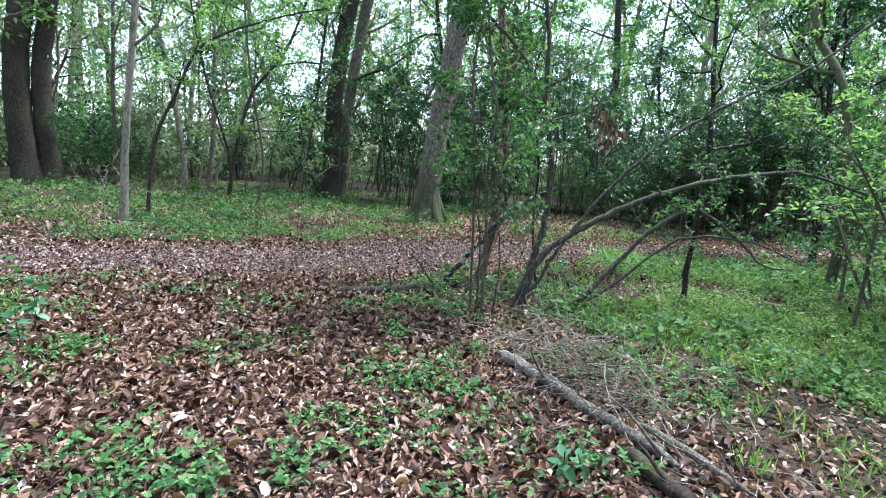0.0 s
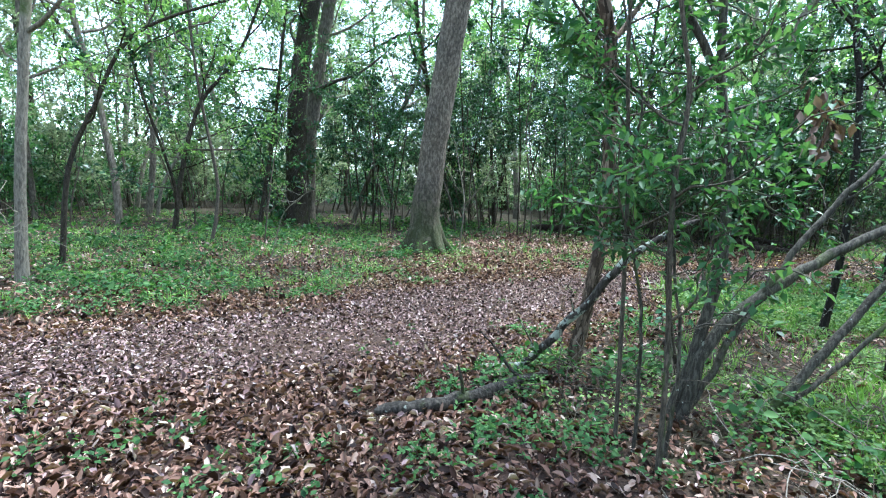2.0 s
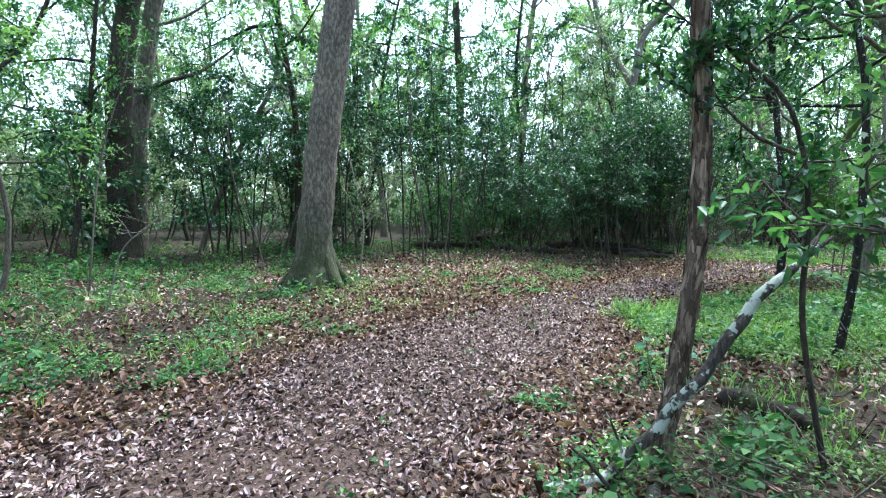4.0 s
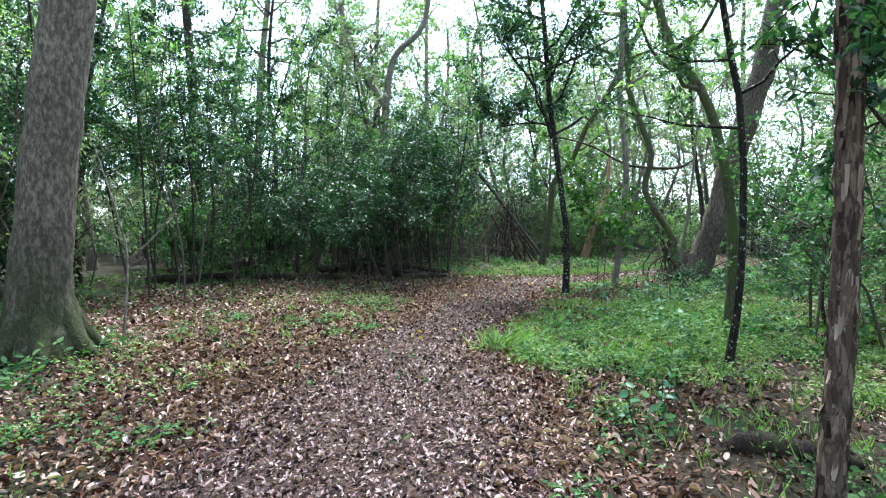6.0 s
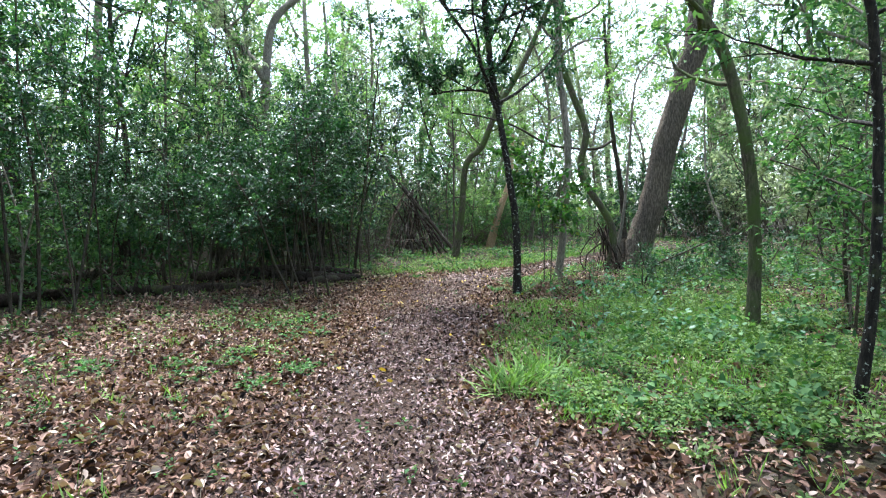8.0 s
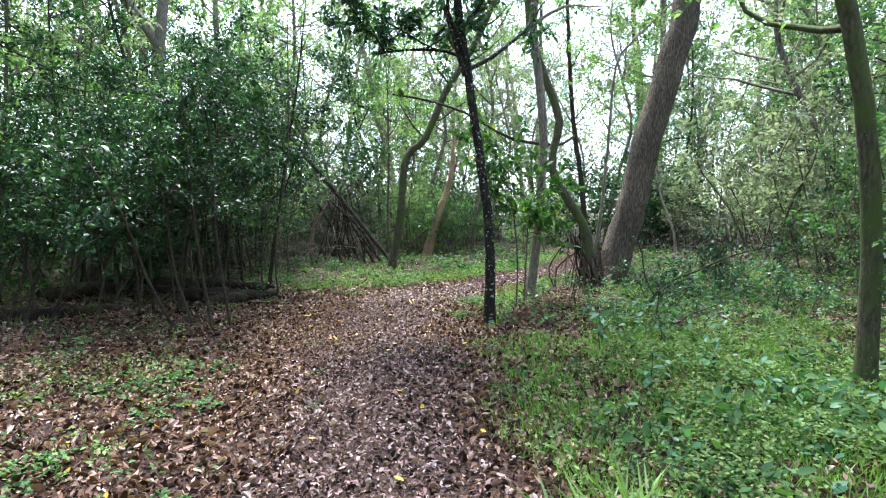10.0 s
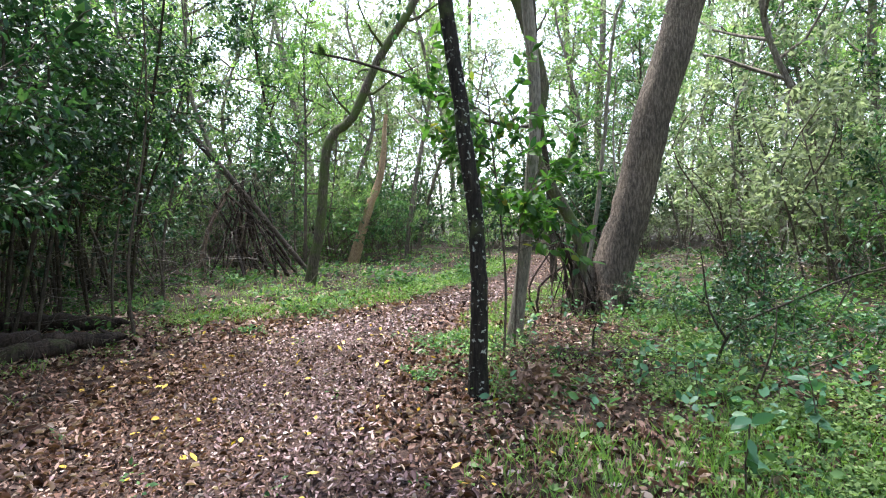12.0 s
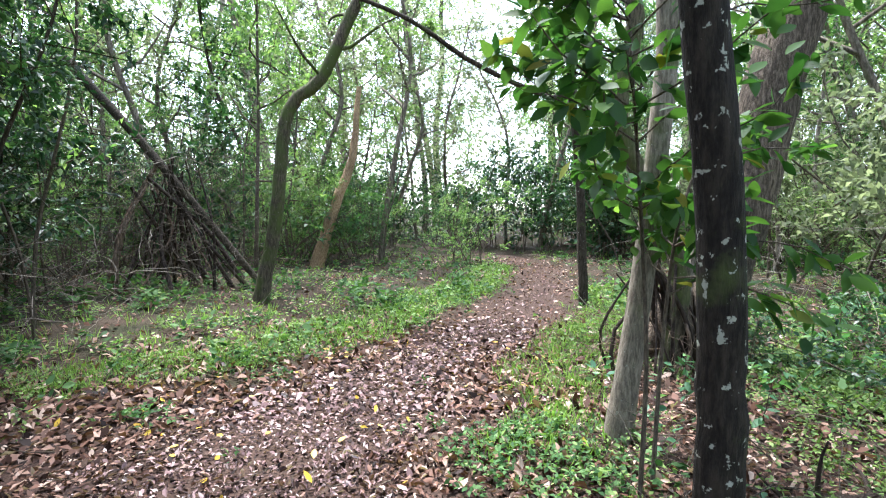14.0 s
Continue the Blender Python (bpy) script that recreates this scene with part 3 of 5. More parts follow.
hero("oak_tree", "big brown trunk leaning from a hollow debris-filled base",
     [(12.30, 10.20, 0.00), (12.39, 9.72, 1.39), (12.45, 9.37, 2.86), (12.54, 8.90, 4.50), (12.57, 8.71, 5.26)], 0.36, 0.25, BARK_RIDGE, LEAF_LIGHT,
     top=15, seed=27, z_from=6.5, count=10, reach=4.2, leaf=0.16, per_twig=30, twigs=9, sides=24, flare=0.55, rough=0.05)
hero("sapling", "crooked stem growing out beside a big trunk",
     [(11.75, 10.60, 0.00), (11.79, 10.47, 1.05), (11.60, 11.11, 2.35), (11.64, 10.98, 3.24), (11.55, 11.27, 4.14), (11.49, 11.49, 4.87), (11.47, 11.53, 5.49)],
     0.11, 0.07, BARK_MOSSY, LEAF_LIGHT, top=9, seed=28, z_from=4.5, count=9, reach=2, leaf=0.1)
hero("sapling", "thin pale stem leaning away beside a big trunk",
     [(11.90, 10.50, 0.00), (11.97, 10.26, 1.26), (12.02, 10.11, 2.66), (12.04, 10.01, 3.94), (12.09, 9.86, 4.52), (12.24, 9.35, 5.03), (12.36, 8.95, 5.44)],
     0.05, 0.02, BARK_PALE, LEAF_LIGHT, seed=29, z_from=3, count=8, reach=1, leaf=0.09)
hero("oak_tree", "grey tree that bends over sharply above a leafy fork",
     [(14.98, 15.82, 0.00), (15.03, 15.54, 1.43), (15.06, 15.34, 3.06), (15.16, 14.82, 3.60), (15.26, 14.27, 4.80), (15.38, 13.58, 5.86)],
     0.14, 0.09, BARK_MOSSY, LEAF_LIGHT, top=9, seed=30, z_from=2.8, count=12, reach=1.7, leaf=0.1, flare=0.3)
hero("snag", "splintered pale dead trunk with torn bark", [(20.50, 16.60, 0.00), (20.52, 16.15, 1.41), (20.56, 15.62, 2.92), (20.58, 15.46, 4.67)],
     0.24, 0.07, WOOD_RAW, None, seed=31, count=0, rough=0.35, category="dead tree", step=0.3)
hero("oak_tree", "bare-branched grey tree rising behind the evergreen thicket",
     [(13.13, 21.65, 0.00), (13.11, 21.68, 5.31), (13.13, 21.64, 6.18), (12.60, 22.69, 8.03), (12.30, 23.28, 10.32)], 0.28, 0.12, BARK_PALE, LEAF_LIGHT,
     seed=32, z_from=8, count=6, reach=2.6, leaf=0.14, per_twig=8, flare=0.2,
     forks=[([(13.12, 21.65, 5.99), (13.30, 21.31, 7.99), (13.80, 20.31, 9.09), (13.96, 19.99, 10.59)], 0.15), ([(13.13, 21.64, 6.27), (12.60, 22.69, 8.03), (12.09, 23.70, 8.83), (11.57, 24.72, 9.05)], 0.08)])

# ---- the bent, many-stemmed shrub over the brush ----


def bent_shrub():
    rng = np.random.default_rng(41)
    base = np.array([1.0, 5.75, h1(1.0, 5.75)])
    runs = [
        ([(0.95, 5.75, 0.00), (1.15, 5.75, 0.64), (1.88, 5.74, 1.16), (2.50, 5.73, 1.45), (3.25, 5.72, 1.65), (3.83, 5.72, 1.71), (4.53, 5.71, 1.52)], 0.045, 0.012),
        ([(1.45, 5.70, 0.00), (1.88, 5.69, 0.52), (2.25, 5.69, 0.98), (2.69, 5.69, 1.23), (3.15, 5.68, 0.99), (3.50, 5.68, 0.71), (3.81, 5.67, 0.68)], 0.036, 0.008),
        ([(0.90, 5.80, 0.00), (1.11, 5.80, 0.81), (1.15, 5.80, 1.55), (1.03, 5.80, 2.24), (0.98, 5.80, 2.92), (0.92, 5.80, 3.24), (0.83, 5.80, 3.67)], 0.042, 0.02),
        ([(1.03, 5.80, 2.24), (0.70, 5.80, 2.73), (0.38, 5.81, 3.01), (0.18, 5.81, 3.19), (-0.07, 5.81, 3.49)], 0.028, 0.015),
        ([(0.95, 5.75, 0.00), (1.47, 5.74, 0.97), (2.15, 5.74, 1.80), (2.90, 5.73, 2.35), (3.64, 5.72, 2.75), (4.31, 5.71, 3.35)], 0.024, 0.012),
        ([(1.45, 5.70, 0.00), (1.96, 5.69, 0.40), (2.56, 5.69, 0.91), (3.34, 5.68, 0.94), (4.05, 5.67, 0.70)], 0.02, 0.006),
        ([(0.48, 5.12, 0.00), (0.47, 5.12, 0.69), (0.42, 5.12, 1.49), (0.46, 5.12, 2.02)], 0.013, 0.006),
        ([(0.61, 5.29, 0.00), (0.63, 5.29, 0.73), (0.50, 5.29, 1.50), (0.60, 5.29, 2.15)], 0.012, 0.005),
        ([(0.44, 5.35, 0.00), (0.43, 5.35, 0.76), (0.28, 5.35, 1.48), (0.32, 5.35, 2.03), (0.16, 5.35, 2.54)], 0.012, 0.005),
    ]
    stems, limbs, crown = [], [], Heap()
    for pts, r0, r1 in runs:
        line = spline([np.array(p) - base for p in pts], 0.1)
        line[1:] += rng.normal(0, 0.006, (len(line) - 1, 3))
        st = Heap()
        tube(st, line, [r0, r1], 8, rng, 0.1)
        stems.append(st)
        l2, c2 = boughs(rng, line, np.full(len(line), r1), line[len(line) // 2, 2] if r0 > 0.04 else line[len(line) // 3, 2], 7, 0.7, 0.06, 8, 5, 0.05)
        limbs += l2
        crown.absorb(c2)
    e = plant("bent_shrub", "many-stemmed dark shrub with arching bent stems over brush", "shrub", base, stems, limbs, crown, LEAF_MID, BARK_SHRUB)
    h = Heap()
    for x, z, n in ((1.72, 2.0, 40), (1.55, 2.15, 16)):
        p = np.array([x, 5.7, z]) - base + rng.normal(0, 0.07, (n, 3)) * [0.6, 0.6, 1.6]
        leaves(h, p, rng.normal(0, 0.4, (n, 3)) - UP, 0.1, rng, 0.5, 0.2, 0.4)
    tagged(part("withered_foliage", h, DEADLEAF, e, "cluster of brown withered leaves"), kind="stuff")


bent_shrub()


def log(name, label, pts, r0, r1, material, seed, category="fallen log", stubs=0, rough=0.12):
    rng = np.random.default_rng(seed)
    base = np.array(pts[0], float)
    line = spline([np.array(p, float) - base for p in pts], 0.08)
    line[1:-1] += rng.normal(0, r0 * 0.15, (len(line) - 2, 3))
    e = tagged(new(name), label, category)
    h = Heap()
    tube(h, line, [r0 * 0.3] + [r0] * 12 + list(np.linspace(r0, r1, 8)) + [r1 * 0.25], 12, rng, rough)
    part("stem", h, material, e)
    for _ in range(stubs):
        i = rng.integers(2, len(line) - 1)
        b = Heap()
        d = rng.normal(0, 1, 3)
        d[2] = abs(d[2])
        tube(b, wander(rng, line[i], d, rng.uniform(0.15, 0.5), 4, 0.2), [r1 * 0.5, r1 * 0.15], 5)
        part("branch_stub", b, material, e)
    e.matrix_basis = Matrix.Translation(base)
    return e


log("fallen_branch", "long dead branch with white lichen leaning past a sapling", [(-0.25, 6.85, 0.0), (0.1, 6.72, 0.05), (0.2, 6.68, 0.16), (0.38, 6.58, 0.42), (0.58, 6.52, 0.67), (0.8, 6.47, 0.98), (1.13, 6.45, 1.22), (1.4, 6.46, 1.34)], 0.034, 0.022, WOOD_PEEL, 51, "branch", 2)
log("fallen_log", "short rotting log lying beside the trail", [(-1.08, 5.86, 0.03), (-0.6, 5.95, 0.05), (-0.05, 6.3, 0.06), (0.3, 6.55, 0.05)], 0.048, 0.036, LOG_WOOD, 52, stubs=2)
log("fallen_log", "grey weathered log under a heap of brush", [(0.55, 4.10, 0.07), (0.82, 3.55, 0.08), (1.12, 3.02, 0.06), (1.35, 2.60, 0.04)], 0.042, 0.03, LOG_GREY, 53, stubs=3)
log("fallen_log", "blackened dead branch lying in leaves below brush", [(1.10, 2.75, 0.04), (1.18, 2.45, 0.06), (1.27, 2.15, 0.05)], 0.04, 0.034, WOOD_ROT, 49, stubs=1)
log("fallen_log", "pale dead branch lying on brush and leaves", [(1.25, 2.95, 0.1), (1.46, 2.62, 0.08), (1.62, 2.36, 0.04)], 0.022, 0.014, WOOD_DEAD, 50, stubs=3)
log("fallen_log", "dark half-buried log in the weeds", [(1.68, 7.40, 0.05), (1.80, 7.08, 0.08), (1.80, 6.69, 0.06)], 0.08, 0.07, WOOD_ROT, 54)
log("fallen_log", "dark thin log lying in debris and weeds", [(9.43, 10.85, 0.05), (9.50, 10.3, 0.07), (9.58, 9.75, 0.06), (9.65, 9.2, 0.05)], 0.05, 0.035, WOOD_ROT, 45, stubs=4)
log("fallen_log", "black rotting log at the foot of the thicket", [(9.34, 19.67, 0.14), (8.82, 17.17, 0.16), (9.60, 15.87, 0.12)], 0.15, 0.1, WOOD_ROT, 55, stubs=3)
log("fallen_log", "black rotting log lying across another one", [(7.99, 19.55, 0.22), (9.48, 18.32, 0.24), (10.28, 16.36, 0.14)], 0.14, 0.08, WOOD_ROT, 56, stubs=4)
log("fallen_log", "dark mossy log deep in the leaf litter", [(5.43, 23.51, 0.16), (7.74, 23.28, 0.2), (9.11, 22.03, 0.14)], 0.15, 0.1, WOOD_ROT, 57, stubs=2)
log("fallen_log", "black log sunk in leaves under the thicket", [(6.31, 20.14, 0.1), (6.83, 18.18, 0.14), (8.16, 17.48, 0.08)], 0.12, 0.08, WOOD_ROT, 46, stubs=3)
log("fallen_log", "dark mossy log in the shade of the thicket", [(3.93, 21.51, 0.1), (4.88, 20.76, 0.14), (6.62, 20.81, 0.08)], 0.13, 0.1, WOOD_ROT, 47, stubs=3)
log("fallen_log", "half-buried log end at the trail side", [(8.54, 16.60, 0.1), (9.17, 16.13, 0.12)], 0.11, 0.09, WOOD_ROT, 48)
log("tree_stub", "short leaning broken stub in the grass", [(3.02, 6.32, 0.00), (3.00, 6.32, 0.35), (2.99, 6.32, 0.66)], 0.032, 0.03, WOOD_ROT, 58, "stump")
log("tree_stub", "broken stick standing in the leaves", [(0.91, 13.84, 0.00), (0.76, 13.87, -0.08), (0.91, 13.84, 0.01)], 0.035, 0.03, WOOD_ROT, 59, "stump")
hero("dead_tree", "dark dead tree with one long branch reaching over the trail", [(15.6, 10.6, 0), (15.7, 10.7, 2.0), (15.6, 10.9, 3.6), (15.5, 11.0, 5.0)], 0.1, 0.05, BARK_DARK, LEAF_LIGHT, top=7, seed=60, z_from=3.5, count=6, reach=1.2,
     forks=[([(15.6, 10.9, 3.5), (14.8, 11.3, 3.2), *[(13.48, 12.16, 3.22), (13.43, 12.54, 3.41), (13.35, 13.22, 3.85), (13.24, 14.12, 4.18), (13.15, 14.94, 4.37)]], 0.04)])


def teepee(c, n, wide, tall, seed, label, trunk=True):
    """Dead limbs leaning together into a dark heap."""
    rng = np.random.default_rng(seed)
    c = np.array([c[0], c[1], 0.0])
    c[2] = h1(c[0], c[1])
    e = tagged(new("brush_heap"), label, "brush pile")
    for k in range(n):
        a = rng.uniform(0, 6.3)
        foot = np.array([np.cos(a) * wide * rng.uniform(0.4, 1), np.sin(a) * wide * rng.uniform(0.4, 1), -0.03])
        top = np.array([0, 0.15 * wide, tall]) + rng.normal(0, 0.11 * tall, 3)
        h = Heap()
        mid = (foot + top) / 2 + rng.normal(0, 0.12, 3)
        r = rng.uniform(0.008, 0.03) * tall
        tube(h, spline([foot, mid, top], 0.15), [r, r * 0.6], 7, rng, 0.15)
        part("dead_limb", h, WOOD_ROT if k % 6 else BARK_RED, e)
    if not trunk:
        e.matrix_basis = Matrix.Translation(c)
        return
    h = Heap()
    tube(h, spline([(0.25, -1.5, 0), (-0.05, 0.2, 2.2), (-0.2, 1.1, 3.3), (-0.3, 2.1, 4.4)], 0.15), [0.06, 0.09], 9, rng, 0.1)
    part("leaning_trunk", h, BARK_DARK, e)
    tw = Heap()
    for _ in range(620):
        p = np.array([rng.normal(-0.3, 0.9), rng.normal(0.5, 1.0), rng.uniform(0.2, 2.8)])
        tube(tw, wander(rng, p, rng.normal(0, 1, 3) - UP * 0.3, rng.uniform(0.4, 1.2), 5, 0.3, 0), [0.006, 0.002], 3)
    tagged(part("twigwork", tw, BARK_TWIG, e), kind="stuff")
    e.matrix_basis = Matrix.Translation(c)


teepee((16.37, 17.90), 26, 1.3, 2.2, 61, "heap of dark dead limbs leaning together like a tent")
teepee((11.85, 10.65), 22, 0.5, 1.0, 62, "torn bark strips and sticks propped against a trunk", False)


def brush(label, c, n, spread, length, mat_, seed, tall=0.25, name="brush_pile"):
    """A loose heap of bare twigs on the ground."""
    rng = np.random.default_rng(seed)
    h = Heap()
    for _ in range(n):
        x, y = rng.normal(0, spread[0]), rng.normal(0, spread[1])
        z = h1(c[0] + x, c[1] + y) + abs(rng.normal(0, tall * 0.5))
        d = rng.normal(0, 1, 3) * [1, 1, 0.25]
        ln = length * rng.uniform(0.4, 1.3)
        r = rng.uniform(0.0015, 0.005)
        w = wander(rng, (x, y, z), d, ln, 6, 0.25, -0.02)
        w[:, 2] = np.maximum(w[:, 2], height(w[:, 0] + c[0], w[:, 1] + c[1]) + 0.01)
        tube(h, w, [r, r * 0.4], 4)
    ob = new(name, h.mesh(name, mat_))
    ob.location = (c[0], c[1], 0)
    return tagged(ob, label, "brush pile", kind="stuff")


brush("tangle of pale dead twigs piled over a log", (1.05, 4.0), 130, (0.3, 0.5), 0.7, TWIG_GREY, 71, 0.3)
brush("dark fine twigs heaped over a weathered log", (1.1, 3.5), 200, (0.28, 0.55), 0.65, BARK_TWIG, 70, 0.3)
brush("sprawl of grey dead twigs beside a log", (1.5, 2.9), 50, (0.3, 0.45), 0.6, TWIG_GREY, 72, 0.12)
brush("dark dead twigs under a bent shrub", (1.5, 6.0), 120, (0.7, 0.4), 0.9, BARK_TWIG, 73, 0.35)
brush("broken twigs and bark round a tree's foot", (9.3, 10.8), 160, (0.7, 0.5), 0.7, BARK_TWIG, 74, 0.25)
brush("bark and twig debris at the foot of a big trunk", (11.9, 10.6), 180, (0.5, 0.45), 0.8, BARK_RED, 75, 0.5)
brush("dark dead brush under the thicket", (8.15, 21.47), 200, (1.6, 1.0), 1.2, BARK_TWIG, 79, 0.5)
brush("scatter of dead twigs at the edge of the thicket", (6.5, 16.5), 220, (1.6, 0.9), 1.2, BARK_TWIG, 76, 0.35)
brush("grey leafless twig tangle beside the trail", (12.8, 18.2), 260, (1.6, 1.2), 1.1, TWIG_GREY, 44, 2.2)
brush("grey-brown dead twig tangle by leaning limbs", (15.2, 18.6), 260, (1.6, 1.2), 1.1, BARK_TWIG, 45, 2.4)
brush("brown leafless twig tangle under the trees", (10.6, 18.0), 220, (1.2, 1.0), 1.0, BARK_TWIG, 43, 1.8)
brush("fine grey twig tangle in the weeds", (14.5, 7.5), 260, (1.8, 1.2), 1.0, TWIG_GREY, 42, 1.6)
brush("few fallen sticks among low weeds", (-3.2, 11.2), 16, (1.6, 1.0), 1.2, BARK_DARK, 40, 0.1)
brush("scattered fallen sticks near a big trunk", (0.6, 13.2), 14, (1.3, 0.8), 1.0, BARK_DARK, 41, 0.1)
brush("two thin pale fallen twigs among leaves", (6.30, 14.84), 14, (0.4, 0.4), 1.0, TWIG_GREY, 77, 0.06)
brush("dead twigs beside a shaggy sapling", (0.6, 6.1), 90, (0.4, 0.3), 0.6, BARK_TWIG, 78, 0.12)


def leaf_mound(label, c, r, n, seed):
    rng = np.random.default_rng(seed)
    h = Heap()
    a, q = rng.uniform(0, 6.28, n), np.sqrt(rng.uniform(0, 1, n))
    x, y = np.cos(a) * q * r, np.sin(a) * q * r
    z = height(x + c[0], y + c[1]) + (1 - q ** 2) * r * 0.55 * rng.uniform(0.3, 1, n)
    leaves(h, np.stack([x, y, z], 1), rng.normal(0, 1, (n, 3)), 0.08, rng, 0.46, 0.2, 0.3, rows=3)
    ob = new("leaf_mound", h.mesh("leaf_mound", DEADLEAF))
    ob.location = (c[0], c[1], 0)
    tagged(ob, label, "leaf heap")


leaf_mound("mound of withered brown leaves and bark", (8.40, 11.15), 0.36, 900, 81)


def thin_sapling(name, label, pts, forks, r, mat_, leafmat, seed, leaf=0.05, per=3):
    hero(name, label, pts, r, r * 0.5, mat_, leafmat, seed=seed, z_from=0.9, count=7, reach=0.6, leaf=leaf, per_twig=per, twigs=3, sides=6,
         forks=[(f, r * 0.7) for f in forks], step=0.12, category="sapling")


thin_sapling("sapling", "nearly bare pale young sapling beside a big trunk", [(0.38, 13.53, 0.00), (0.44, 13.47, 1.12), (0.38, 13.53, 1.57), (0.31, 13.60, 1.95), (0.22, 13.70, 2.40)],
             [[(0.44, 13.47, 1.12), (0.62, 13.29, 1.34), (0.83, 13.06, 1.72), (0.95, 12.95, 2.02)]], 0.02, BARK_PALE, LEAF_LIGHT, 91)
thin_sapling("sapling", "leafless pale stake-like sapling in the weeds", [(-5.34, 8.67, 0.00), (-5.38, 8.67, 0.30), (-5.40, 8.67, 0.71)], [], 0.014, BARK_PALE, LEAF_LIGHT, 92, 0.03, 1)
thin_sapling("sapling", "bare pale sapling with spreading twigs at the thicket's edge", [(4.47, 19.68, 0.00), (4.54, 19.53, 1.25), (4.47, 19.68, 2.33), (4.36, 19.91, 3.20)], [[(4.51, 19.60, 0.82), (4.77, 19.08, 2.64), (4.93, 18.78, 3.69)], [(4.47, 19.68, 2.33), (4.13, 20.36, 2.14), (3.84, 20.93, 2.27)]], 0.03, BARK_PALE, LEAF_LIGHT, 94, 0.05, 2)
thin_sapling("sapling", "young pale sapling with few leaves", [(-3.18, 12.28, 0.00), (-3.04, 12.25, 0.53), (-2.91, 12.23, 0.93), (-2.47, 12.14, 1.32)], [], 0.016, BARK_PALE, LEAF_LIGHT, 93, 0.05, 2)


thin_sapling("sapling", "dark bare stem bent low over the weeds", [(9.01, 9.63, 0.00), (9.00, 9.45, 0.45), (8.99, 8.95, 0.72), (8.97, 8.55, 0.92), (8.95, 8.10, 1.05)], [[(9.0, 9.5, 0.35), (9.1, 9.62, 0.6), (9.15, 9.66, 0.95)]], 0.02, BARK_DARK, LEAF_MID, 96, 0.06, 2)


def bark_flakes(pts, r, n, seed, label):
    """Loose strips of bark curling off a stem."""
    rng = np.random.default_rng(seed)
    line = spline(pts, 0.02)
    h = Heap()
    i = rng.integers(2, len(line) - 2, n)
    a = rng.uniform(0, 6.283, n)
    out = np.stack([np.cos(a), np.sin(a), np.zeros(n)], 1)
    along = unit(line[i + 1] - line[i - 1]) * np.where(rng.uniform(0, 1, n) < 0.7, 1, -1)[:, None]
    L = rng.uniform(0.05, 0.17, n)[:, None]
    side = unit(np.cross(along, out)) * rng.uniform(0.006, 0.016, n)[:, None]
    at = line[i] + out * r * 0.96
    lift = out * rng.uniform(0.004, 0.022, n)[:, None]
    v = np.stack([at - side, at + side, at + along * L * 0.6 + side * 0.9 + lift * 0.4, at + along * L * 0.6 - side * 0.9 + lift * 0.4, at + along * L + side * 0.3 + lift, at + along * L - side * 0.3 + lift], 1)
    k = np.arange(n)[:, None] * 6
    h.add(v.reshape(-1, 3), np.concatenate([k + [0, 1, 2, 3], k + [3, 2, 4, 5]]))
    tagged(new("bark_strips", h.mesh("bark_strips", FLAKE)), label, "bark", kind="stuff")


bark_flakes([(0.55, 6.82, 0.02), (0.66, 6.80, 0.60), (0.73, 6.78, 1.26), (0.73, 6.78, 2.02), (0.67, 6.79, 2.72), (0.63, 6.80, 2.93)], 0.053, 420, 97, "tan and dark bark strips peeling off a slim trunk")


